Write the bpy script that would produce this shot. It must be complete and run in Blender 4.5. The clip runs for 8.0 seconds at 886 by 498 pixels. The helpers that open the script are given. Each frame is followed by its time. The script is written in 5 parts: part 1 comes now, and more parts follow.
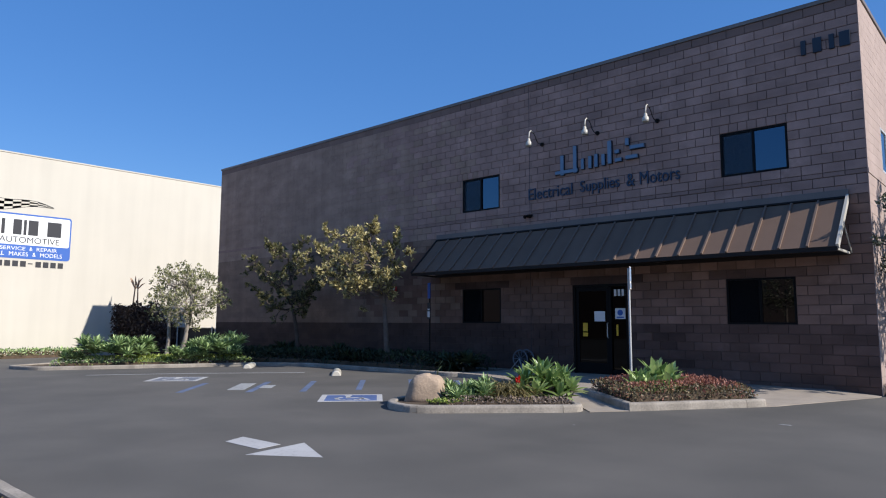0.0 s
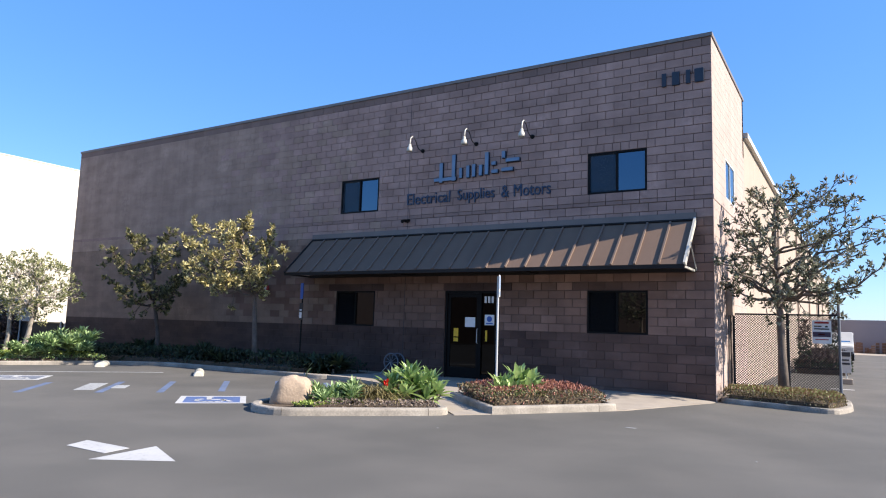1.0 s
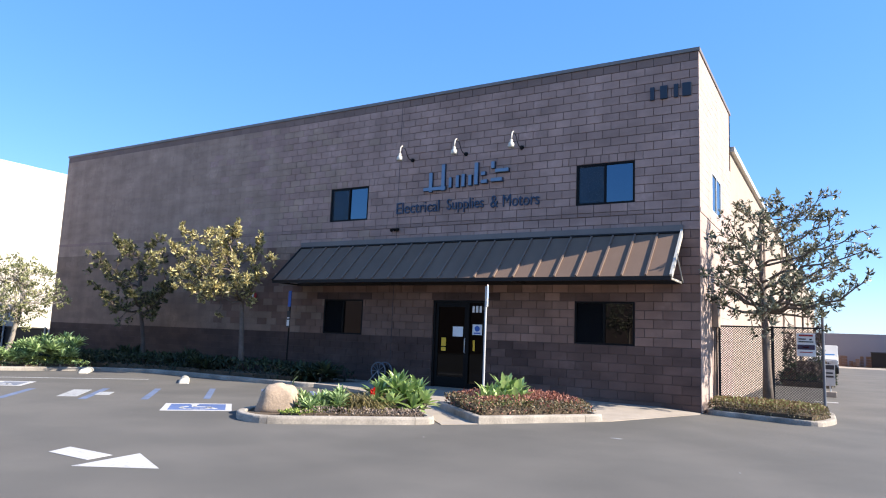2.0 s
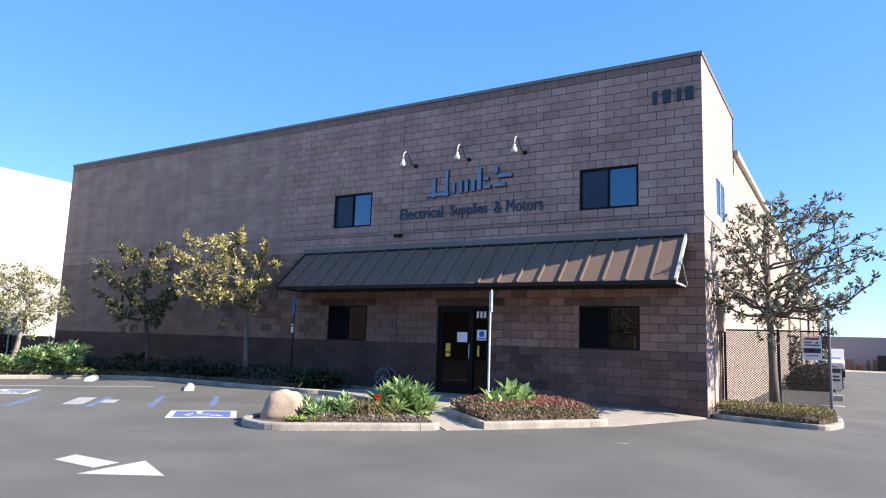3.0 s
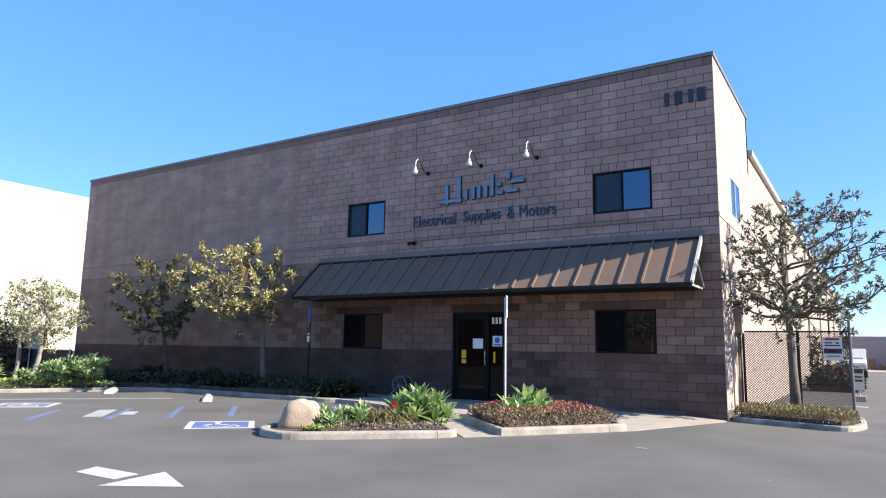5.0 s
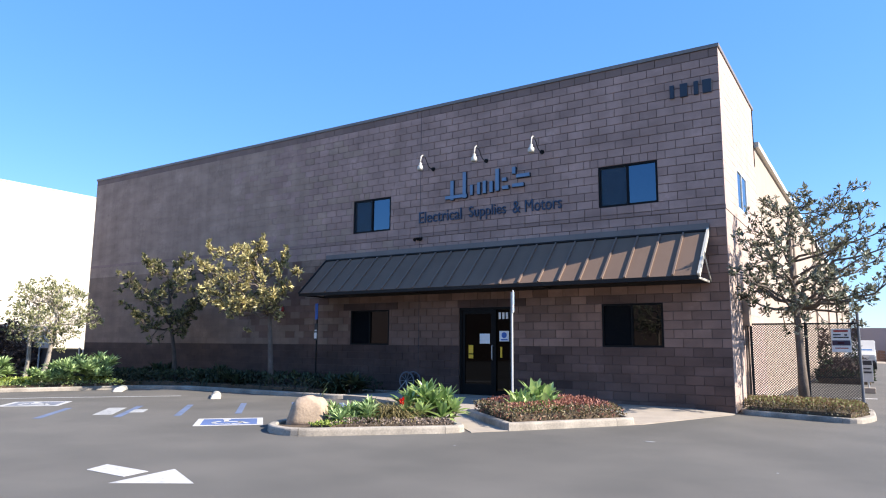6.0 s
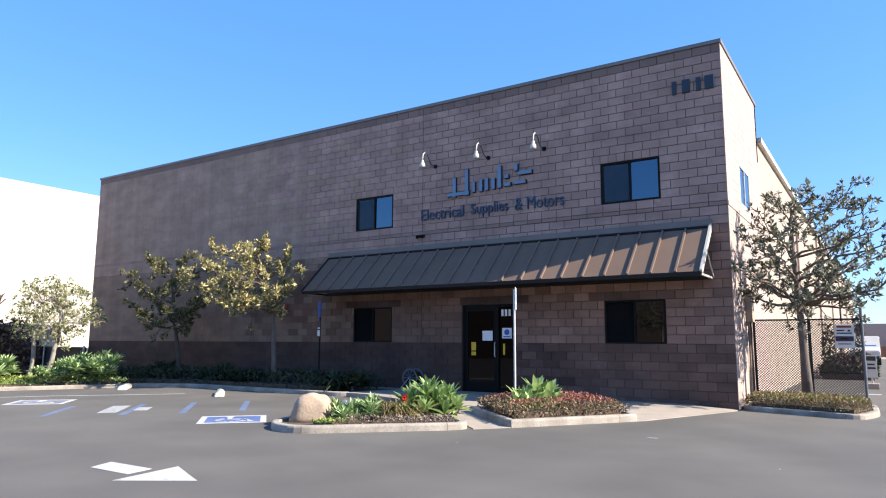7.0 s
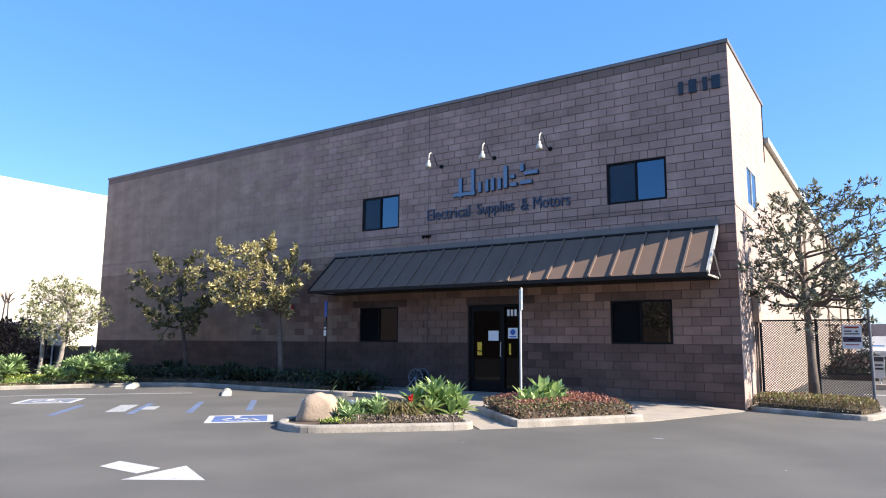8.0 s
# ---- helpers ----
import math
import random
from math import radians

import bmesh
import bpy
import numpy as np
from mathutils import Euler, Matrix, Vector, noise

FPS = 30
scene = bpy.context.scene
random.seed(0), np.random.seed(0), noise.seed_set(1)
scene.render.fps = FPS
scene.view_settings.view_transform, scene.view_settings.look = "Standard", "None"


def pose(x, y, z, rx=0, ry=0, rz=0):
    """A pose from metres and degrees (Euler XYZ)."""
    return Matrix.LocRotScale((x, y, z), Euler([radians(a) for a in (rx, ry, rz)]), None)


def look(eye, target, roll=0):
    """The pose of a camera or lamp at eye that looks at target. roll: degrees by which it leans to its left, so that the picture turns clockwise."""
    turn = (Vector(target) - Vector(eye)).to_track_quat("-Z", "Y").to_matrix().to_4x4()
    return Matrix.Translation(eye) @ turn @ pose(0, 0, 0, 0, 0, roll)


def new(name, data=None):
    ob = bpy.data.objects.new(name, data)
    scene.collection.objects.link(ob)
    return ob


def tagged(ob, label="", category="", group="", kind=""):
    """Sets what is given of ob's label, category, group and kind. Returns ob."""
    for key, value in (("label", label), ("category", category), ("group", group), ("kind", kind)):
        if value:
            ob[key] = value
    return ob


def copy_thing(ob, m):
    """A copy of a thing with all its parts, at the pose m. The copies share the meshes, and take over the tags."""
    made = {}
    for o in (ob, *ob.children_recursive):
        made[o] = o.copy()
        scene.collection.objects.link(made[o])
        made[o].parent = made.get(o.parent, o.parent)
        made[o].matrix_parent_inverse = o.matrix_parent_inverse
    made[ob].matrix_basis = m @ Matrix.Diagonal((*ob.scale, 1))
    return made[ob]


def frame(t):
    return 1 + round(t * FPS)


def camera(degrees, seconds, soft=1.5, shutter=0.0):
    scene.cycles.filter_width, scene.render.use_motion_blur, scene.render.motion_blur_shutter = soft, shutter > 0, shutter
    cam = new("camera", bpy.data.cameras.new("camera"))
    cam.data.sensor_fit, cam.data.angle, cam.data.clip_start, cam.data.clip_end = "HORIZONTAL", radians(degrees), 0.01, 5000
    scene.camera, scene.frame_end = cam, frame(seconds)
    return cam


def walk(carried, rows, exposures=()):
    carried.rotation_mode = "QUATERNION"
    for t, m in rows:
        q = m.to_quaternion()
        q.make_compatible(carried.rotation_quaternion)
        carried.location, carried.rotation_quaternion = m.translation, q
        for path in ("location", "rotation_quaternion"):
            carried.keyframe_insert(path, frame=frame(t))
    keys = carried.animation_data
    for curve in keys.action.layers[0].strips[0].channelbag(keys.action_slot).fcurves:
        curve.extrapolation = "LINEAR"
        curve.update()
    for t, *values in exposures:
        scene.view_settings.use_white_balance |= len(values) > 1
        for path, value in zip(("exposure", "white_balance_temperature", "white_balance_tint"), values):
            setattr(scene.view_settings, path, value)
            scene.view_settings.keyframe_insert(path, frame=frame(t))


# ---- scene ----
cam = camera(66.8, 8.0, soft=1.1)
PATH = [
    (0, (2.508, -15.559, 1.402), (1.178, -14.08, 1.619), 0.2),
    (0.2, (2.53, -15.556, 1.405), (1.278, -14.013, 1.625), 0.6),
    (0.5, (2.559, -15.535, 1.396), (1.414, -13.911, 1.623), 1.1),
    (0.7, (2.574, -15.538, 1.396), (1.493, -13.872, 1.627), 1.4),
    (1, (2.597, -15.553, 1.404), (1.556, -13.862, 1.636), 1.8),
    (1.5, (2.605, -15.563, 1.401), (1.592, -13.855, 1.638), 2.1),
    (1.7, (2.623, -15.57, 1.399), (1.609, -13.864, 1.646), 2.3),
    (2.8, (2.617, -15.575, 1.393), (1.604, -13.873, 1.669), 2.0),
    (3, (2.613, -15.572, 1.389), (1.592, -13.875, 1.667), 2.0),
    (3.5, (2.61, -15.573, 1.388), (1.578, -13.884, 1.671), 1.8),
    (4, (2.61, -15.579, 1.389), (1.562, -13.9, 1.676), 1.6),
    (4.5, (2.613, -15.583, 1.392), (1.553, -13.912, 1.684), 1.3),
    (4.7, (2.62, -15.576, 1.39), (1.561, -13.906, 1.686), 1.2),
    (5.8, (2.635, -15.58, 1.394), (1.576, -13.909, 1.682), 0.5),
    (6, (2.634, -15.578, 1.392), (1.562, -13.914, 1.675), 0.5),
    (6.5, (2.649, -15.568, 1.392), (1.56, -13.914, 1.668), 0.2),
    (7, (2.659, -15.575, 1.391), (1.578, -13.915, 1.666), 0.3),
    (7.5, (2.658, -15.573, 1.389), (1.6, -13.899, 1.666), 0.2),
    (8, (2.67, -15.6, 1.406), (1.574, -13.949, 1.679), 0.4),
]
walk(cam, [(t, look(eye, target, roll)) for t, eye, target, roll in PATH],
     exposures=[(0, 0.33, 6050, 10), (0.5, 0.82, 6200, 10), (1.0, 1.16, 6450, 10), (1.5, 1.32, 6480, 10), (3.0, 1.38, 6350, 10), (4.5, 1.38, 6330, 10), (6.5, 1.38, 6450, 10), (8.0, 1.38, 6480, 10)])

# ---- world and sun ----
SUN_DIR = Vector((1.0, 0.222, 0.70)).normalized()
world = bpy.data.worlds.new("sky")
scene.world = world
world.use_nodes = True
sky = world.node_tree.nodes.new("ShaderNodeTexSky")
sky.sky_type, sky.sun_disc = "NISHITA", False
sky.sun_elevation, sky.sun_rotation = math.asin(SUN_DIR.z), math.atan2(SUN_DIR.x, SUN_DIR.y)
sky.air_density, sky.dust_density, sky.ozone_density = 1.0, 0.3, 3.0
bg = world.node_tree.nodes["Background"]
bg.inputs["Strength"].default_value = 0.119
deep = world.node_tree.nodes.new("ShaderNodeHueSaturation")
deep.inputs["Saturation"].default_value, deep.inputs["Hue"].default_value = 1.2, 0.508
world.node_tree.links.new(sky.outputs["Color"], deep.inputs["Color"])
even = world.node_tree.nodes.new("ShaderNodeMixRGB")
even.inputs[0].default_value, even.inputs[2].default_value = 0.5, (0.50, 1.58, 4.0, 1)
world.node_tree.links.new(deep.outputs["Color"], even.inputs[1])
world.node_tree.links.new(even.outputs["Color"], bg.inputs["Color"])
sun = new("sun", bpy.data.lights.new("sun", "SUN"))
sun.data.energy, sun.data.angle, sun.data.color = 5.1, radians(0.5), (1.0, 0.915, 0.80)
sun.matrix_basis = look(SUN_DIR * 60, (0, 0, 0))


# ---- materials ----
def mat(name, col, rough=0.8, metal=0.0, vary=0.12, scale=1.2, fine=45.0, bump=0.25, dist=0.004, rnd="", amount=0.12, spec=0.4,
        streak=0.0, col2=None, wear=None, through_light=0.0, blotch=0.0, salts=0.0):
    """A surface with broad and fine variation, relief, and optional chance tint, streaks, second colour and wear."""
    m = bpy.data.materials.new(name)
    m.use_nodes = True
    nt = m.node_tree
    N, L = nt.nodes, nt.links
    bsdf = N["Principled BSDF"]
    geo = N.new("ShaderNodeNewGeometry")

    def tex(sc, detail, squash=(1, 1, 1)):
        mp = N.new("ShaderNodeMapping")
        mp.inputs["Scale"].default_value = squash
        L.new(geo.outputs["Position"], mp.inputs["Vector"])
        n = N.new("ShaderNodeTexNoise")
        n.inputs["Scale"].default_value, n.inputs["Detail"].default_value = sc, detail
        L.new(mp.outputs["Vector"], n.inputs["Vector"])
        return n.outputs["Fac"]

    def span(v, a, b, c, d):
        r = N.new("ShaderNodeMapRange")
        for i, x in enumerate((a, b, c, d)):
            r.inputs[i + 1].default_value = x
        L.new(v, r.inputs[0])
        return r.outputs[0]

    def times(a, b):
        q = N.new("ShaderNodeMath")
        q.operation = "MULTIPLY"
        L.new(a, q.inputs[0])
        L.new(b, q.inputs[1])
        return q.outputs[0]

    grain = tex(fine, 3)
    val = times(span(tex(scale, 4), 0.25, 0.75, 1 - vary, 1 + vary), span(grain, 0.25, 0.75, 1 - vary * 0.7, 1 + vary * 0.7))
    if streak:
        val = times(val, span(tex(1.0, 4, (2.2, 2.2, 0.16)), 0.3, 0.7, 1 - streak, 1 + streak))
    if blotch:
        val = times(val, span(tex(1.7, 6, (0.6, 0.6, 1.5)), 0.36, 0.64, 1 - blotch, 1 + blotch))
    chance = None
    if rnd == "object":
        chance = N.new("ShaderNodeObjectInfo").outputs["Random"]
    elif rnd == "island":
        chance = geo.outputs["Random Per Island"]
    if chance is not None:
        val = times(val, span(chance, 0, 1, 1 - amount, 1 + amount))
    rgb = N.new("ShaderNodeRGB")
    rgb.outputs[0].default_value = (*col, 1)
    out = rgb.outputs[0]
    if col2 is not None:
        mx = N.new("ShaderNodeMixRGB")
        mx.inputs[2].default_value = (*col2, 1)
        L.new(out, mx.inputs[1])
        L.new(chance if chance is not None else span(tex(scale * 2.3, 5), 0.4, 0.6, 0, 1), mx.inputs[0])
        out = mx.outputs[0]
    if wear is not None:
        mx = N.new("ShaderNodeMixRGB")
        mx.inputs[2].default_value = (*wear, 1)
        L.new(out, mx.inputs[1])
        L.new(span(tex(14, 6), 0.56, 0.70, 0, 0.85), mx.inputs[0])
        out = mx.outputs[0]
    if salts:
        mx = N.new("ShaderNodeMixRGB")
        mx.inputs[2].default_value = (*[min(0.6, c * 1.45 + 0.03) for c in col], 1)
        L.new(out, mx.inputs[1])
        L.new(times(span(tex(0.9, 5), 0.52, 0.66, 0, 1), span(tex(9.0, 4), 0.40, 0.66, 0, salts)), mx.inputs[0])
        out = mx.outputs[0]
    hsv = N.new("ShaderNodeHueSaturation")
    L.new(out, hsv.inputs["Color"])
    L.new(val, hsv.inputs["Value"])
    L.new(hsv.outputs[0], bsdf.inputs["Base Color"])
    bsdf.inputs["Roughness"].default_value, bsdf.inputs["Metallic"].default_value = rough, metal
    bsdf.inputs["Specular IOR Level"].default_value = spec
    if bump:
        b = N.new("ShaderNodeBump")
        b.inputs["Strength"].default_value, b.inputs["Distance"].default_value = bump, dist
        L.new(grain, b.inputs["Height"])
        L.new(b.outputs[0], bsdf.inputs["Normal"])
    if through_light:
        tr = N.new("ShaderNodeBsdfTranslucent")
        L.new(hsv.outputs[0], tr.inputs["Color"])
        ms = N.new("ShaderNodeMixShader")
        ms.inputs[0].default_value = through_light
        L.new(bsdf.outputs[0], ms.inputs[1])
        L.new(tr.outputs[0], ms.inputs[2])
        L.new(ms.outputs[0], N["Material Output"].inputs["Surface"])
    return m


def glass(name, tint, mirror, coat=(0.92, 0.96, 1)):
    """Tinted coated glazing: sees through to the dark inside, and mirrors what stands before it."""
    m = bpy.data.materials.new(name)
    m.use_nodes = True
    N, L = m.node_tree.nodes, m.node_tree.links
    tr, gl, mx = N.new("ShaderNodeBsdfTransparent"), N.new("ShaderNodeBsdfGlossy"), N.new("ShaderNodeMixShader")
    tr.inputs["Color"].default_value = (*tint, 1)
    gl.inputs["Color"].default_value, gl.inputs["Roughness"].default_value = (*coat, 1), 0.01
    fr, add = N.new("ShaderNodeFresnel"), N.new("ShaderNodeMath")
    fr.inputs["IOR"].default_value = 1.5
    add.inputs[1].default_value = mirror
    L.new(fr.outputs[0], add.inputs[0])
    L.new(add.outputs[0], mx.inputs[0])
    L.new(tr.outputs[0], mx.inputs[1])
    L.new(gl.outputs[0], mx.inputs[2])
    L.new(mx.outputs[0], N["Material Output"].inputs["Surface"])
    return m


ASPHALT_COL = (0.093, 0.086, 0.076)
M_ASPHALT = mat("asphalt", ASPHALT_COL, 0.85, blotch=0.03, col2=(0.108, 0.099, 0.087), vary=0.17, scale=0.3, fine=130, bump=0.4, dist=0.006, spec=0.35)
M_UPPER = mat("block_upper", (0.345, 0.228, 0.190), 0.9, rnd="object", amount=0.11, vary=0.12, streak=0.09, fine=70, spec=0.2, blotch=0.12, salts=0.45)
M_UPPER_I = mat("block_upper_far", (0.345, 0.228, 0.190), 0.9, rnd="island", amount=0.10, vary=0.12, streak=0.09, fine=70, spec=0.2, blotch=0.12, salts=0.45)
# Far middle and base blocks are darker copies, awning shade put into the colour.
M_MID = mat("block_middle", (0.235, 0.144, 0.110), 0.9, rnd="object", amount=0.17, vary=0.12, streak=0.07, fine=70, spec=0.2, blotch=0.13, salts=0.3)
M_MID_I = mat("block_middle_far_shaded", (0.178, 0.108, 0.081), 0.9, rnd="island", amount=0.17, vary=0.12, streak=0.07, fine=70, spec=0.2, blotch=0.13, salts=0.3)
# Base blocks: dark paint, with some shade at the foot mixed in.
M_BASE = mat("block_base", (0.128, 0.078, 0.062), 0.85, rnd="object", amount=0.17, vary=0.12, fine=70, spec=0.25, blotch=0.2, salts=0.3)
M_BASE_I = mat("block_base_far_shaded", (0.078, 0.047, 0.038), 0.85, rnd="island", amount=0.10, vary=0.12, fine=70, spec=0.25, blotch=0.2, salts=0.3)
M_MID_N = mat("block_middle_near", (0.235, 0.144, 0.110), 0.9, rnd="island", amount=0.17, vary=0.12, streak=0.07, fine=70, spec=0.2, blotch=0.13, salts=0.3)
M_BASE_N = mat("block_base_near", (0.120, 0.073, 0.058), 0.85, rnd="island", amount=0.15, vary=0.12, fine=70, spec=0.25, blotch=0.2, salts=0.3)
M_BAND = mat("block_band", (0.285, 0.190, 0.160), 0.9, rnd="island", amount=0.08, fine=70, spec=0.2, blotch=0.1)
M_TRIMB = mat("block_trim", (0.215, 0.147, 0.125), 0.9, rnd="island", amount=0.08, fine=70, spec=0.2)
M_UPPER_S = mat("block_upper_smooth", (0.335, 0.232, 0.178), 0.9, rnd="island", amount=0.04, vary=0.13, scale=0.5, streak=0.12, fine=70, spec=0.2, blotch=0.12, salts=0.35)
M_MID_S = mat("block_middle_smooth", (0.236, 0.160, 0.119), 0.9, rnd="island", amount=0.06, vary=0.13, streak=0.09, fine=70, spec=0.2, blotch=0.12, salts=0.3)
M_MORTAR = mat("mortar", (0.125, 0.087, 0.073), 0.95, fine=120)
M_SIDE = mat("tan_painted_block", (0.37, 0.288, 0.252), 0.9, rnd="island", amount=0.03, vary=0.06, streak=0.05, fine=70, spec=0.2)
M_INK = mat("dark_ink", (0.03, 0.03, 0.035), 0.6, vary=0.05, bump=0.0)
M_COPING = mat("coping_metal", (0.20, 0.17, 0.15), 0.5, metal=0.3, bump=0.05)
M_REAR = mat("rear_stucco", (0.338, 0.270, 0.216), 0.9, vary=0.06, streak=0.05, fine=90)
M_WHITE = mat("cream_stucco", (0.558, 0.517, 0.436), 0.9, vary=0.04, streak=0.03, scale=0.4, fine=90, bump=0.15)
M_CONCRETE = mat("concrete", (0.31, 0.262, 0.212), 0.9, vary=0.16, scale=1.6, fine=60, streak=0.06)
M_KERB = mat("kerb_concrete", (0.271, 0.237, 0.196), 0.9, vary=0.30, scale=2.4, fine=36, streak=0.2, bump=0.5)
M_SOIL = mat("soil", (0.10, 0.07, 0.045), 0.95, vary=0.35, scale=5, fine=60, bump=0.8, dist=0.02)
M_PAINT = mat("white_paint", (0.430, 0.421, 0.413), 0.75, vary=0.10, wear=(0.30, 0.29, 0.29), spec=0.3)
M_OLDPAINT = mat("worn_white_paint", (0.310, 0.310, 0.305), 0.8, vary=0.12, wear=(0.12, 0.12, 0.12))
M_BLUEP = mat("blue_paint", (0.082, 0.125, 0.267), 0.75, vary=0.2, wear=(0.11, 0.115, 0.16))
M_FADEBLUE = mat("faded_blue_paint", (0.103, 0.136, 0.219), 0.8, vary=0.25, scale=3, wear=(0.125, 0.125, 0.15))
M_GREYBLUE = mat("faded_symbol_paint", (0.146, 0.159, 0.189), 0.8, vary=0.2, wear=(0.14, 0.14, 0.15))
M_PLATEBLUE = mat("faded_plate_blue", (0.27, 0.36, 0.50), 0.5, vary=0.05, bump=0.0)
M_FRAME = mat("dark_bronze", (0.010, 0.009, 0.0085), 0.4, metal=0.0, bump=0.0, vary=0.05, spec=0.08)
M_GLASS_UP = glass("sky_glass", (0.05, 0.06, 0.07), 0.14, (0.48, 0.74, 0.97))
M_GLASS_LOW = glass("dark_glass", (0.04, 0.04, 0.04), 0.055, (0.9, 0.9, 0.88))
M_GLASS_DOOR = glass("smoked_door_glass", (0.03, 0.03, 0.03), 0.0, (0.5, 0.5, 0.5))
M_GLASS_SIDE = glass("pale_sky_glass", (0.72, 0.8, 0.88), 0.1, (0.95, 0.97, 1.0))
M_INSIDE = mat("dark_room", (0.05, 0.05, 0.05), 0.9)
M_AWN = mat("bronze_sheet", (0.185, 0.125, 0.092), 0.75, metal=0.0, vary=0.07, bump=0.04, spec=0.03, streak=0.05)
M_FLASH = mat("flashing_sheet", (0.17, 0.145, 0.13), 0.6, vary=0.08, bump=0.04, streak=0.06)
M_SEAM = mat("seam_sheet", (0.175, 0.125, 0.097), 0.5, metal=0.0, vary=0.06, bump=0.04, spec=0.25)
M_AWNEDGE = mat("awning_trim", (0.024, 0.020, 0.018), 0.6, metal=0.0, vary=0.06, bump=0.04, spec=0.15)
M_BLUE = mat("blue_letters", (0.15, 0.235, 0.34), 0.4, metal=0.1, vary=0.06, bump=0.0)
M_SLATE = mat("slate_letters", (0.030, 0.052, 0.092), 0.4, metal=0.2, vary=0.06, bump=0.0)
M_NAVY = mat("navy_return", (0.012, 0.018, 0.034), 0.5, vary=0.06, bump=0.0)
M_NUMBER = mat("dark_number_metal", (0.028, 0.037, 0.052), 0.4, metal=0.2, vary=0.06, bump=0.0)
M_CREAM = mat("cream_enamel", (0.510, 0.476, 0.408), 0.35, vary=0.05, bump=0.0)
M_STEEL = mat("galvanised", (0.40, 0.41, 0.42), 0.45, metal=0.6, vary=0.15, bump=0.05)
M_BLACK = mat("black_coating", (0.014, 0.014, 0.015), 0.45, vary=0.1, bump=0.0)
M_WHITEP = mat("white_plate", (0.78, 0.78, 0.77), 0.5, vary=0.04, bump=0.0)
M_PLUM = mat("plum_print", (0.07, 0.045, 0.075), 0.5, vary=0.06, bump=0.0)
M_PETAL = mat("red_petal", (0.62, 0.03, 0.02), 0.5, vary=0.1, bump=0.0, through_light=0.2)
M_RED = mat("red_enamel", (0.36, 0.035, 0.03), 0.4, vary=0.06, bump=0.0)
M_DULL = mat("dull_grey_metal", (0.14, 0.15, 0.17), 0.5, metal=0.3, vary=0.1, bump=0.0)
M_OFFWHITE = mat("off_white_paint", (0.45, 0.45, 0.44), 0.5, vary=0.06, bump=0.0)
M_SIGNBLUE = mat("sign_blue", (0.04, 0.12, 0.42), 0.5, vary=0.04, bump=0.0)
M_YELLOW = mat("yellow_sticker", (0.75, 0.45, 0.03), 0.5, vary=0.04, bump=0.0)
M_ROCK = mat("sandstone", (0.370, 0.277, 0.198), 0.95, vary=0.16, scale=3, fine=24, bump=0.5, dist=0.012, streak=0.06)
M_BARK = mat("bark", (0.21, 0.17, 0.14), 0.95, vary=0.25, scale=6, fine=50, bump=0.8, dist=0.02)
M_DARKBARK = mat("dark_bark", (0.10, 0.076, 0.062), 0.95, vary=0.25, scale=6, fine=50, bump=0.8, dist=0.02)
M_DARKBARK2 = mat("grey_brown_bark", (0.145, 0.115, 0.095), 0.95, vary=0.25, scale=6, fine=50, bump=0.8, dist=0.02)
M_PALEBARK = mat("pale_bark", (0.33, 0.285, 0.24), 0.95, vary=0.3, scale=6, fine=50, bump=0.8, dist=0.02)
M_LEAF_A = mat("olive_leaf", (0.055, 0.060, 0.024), 0.42, rnd="island", amount=0.4, col2=(0.22, 0.20, 0.085), bump=0, vary=0.1, through_light=0.25)
M_LEAF_B = mat("yellow_leaf", (0.16, 0.145, 0.05), 0.42, rnd="island", amount=0.4, col2=(0.55, 0.47, 0.22), bump=0, vary=0.1, through_light=0.3)
M_LEAF_C = mat("grey_green_leaf", (0.060, 0.068, 0.041), 0.38, rnd="island", amount=0.45, col2=(0.23, 0.225, 0.15), bump=0, vary=0.1, through_light=0.2)
M_LEAF_D = mat("pale_leaf", (0.13, 0.15, 0.065), 0.45, rnd="island", amount=0.35, col2=(0.30, 0.29, 0.14), bump=0, vary=0.1, through_light=0.3)
M_AGAVE = mat("agave_leaf", (0.175, 0.29, 0.085), 0.36, rnd="object", amount=0.3, col2=(0.42, 0.51, 0.20), vary=0.14, scale=9, bump=0.1, through_light=0.3)
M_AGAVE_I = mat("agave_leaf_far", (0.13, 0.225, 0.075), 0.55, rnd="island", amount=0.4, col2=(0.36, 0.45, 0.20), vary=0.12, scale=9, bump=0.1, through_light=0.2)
# The wall bed's plants have the wall's shade put into this leaf colour.
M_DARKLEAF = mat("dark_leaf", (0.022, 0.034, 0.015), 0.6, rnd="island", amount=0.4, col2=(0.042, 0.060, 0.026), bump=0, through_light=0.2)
M_LEAFSHADE = mat("shade_darkened_leaf", (0.018, 0.028, 0.013), 0.6, rnd="island", amount=0.4, col2=(0.035, 0.042, 0.02), bump=0, through_light=0.2)
M_LIME = mat("lime_leaf", (0.20, 0.28, 0.05), 0.5, rnd="island", amount=0.35, col2=(0.38, 0.43, 0.11), bump=0, through_light=0.3)
M_REDLEAF = mat("red_leaf", (0.218, 0.059, 0.043), 0.5, rnd="island", amount=0.4, col2=(0.37, 0.18, 0.125), bump=0, through_light=0.25)
M_OLIVE = mat("hedge_leaf", (0.085, 0.075, 0.03), 0.5, rnd="island", amount=0.45, col2=(0.22, 0.17, 0.095), bump=0, through_light=0.2)
M_RUST = mat("rusty_leaf", (0.25, 0.095, 0.055), 0.5, rnd="island", amount=0.4, col2=(0.17, 0.21, 0.065), bump=0, through_light=0.2)
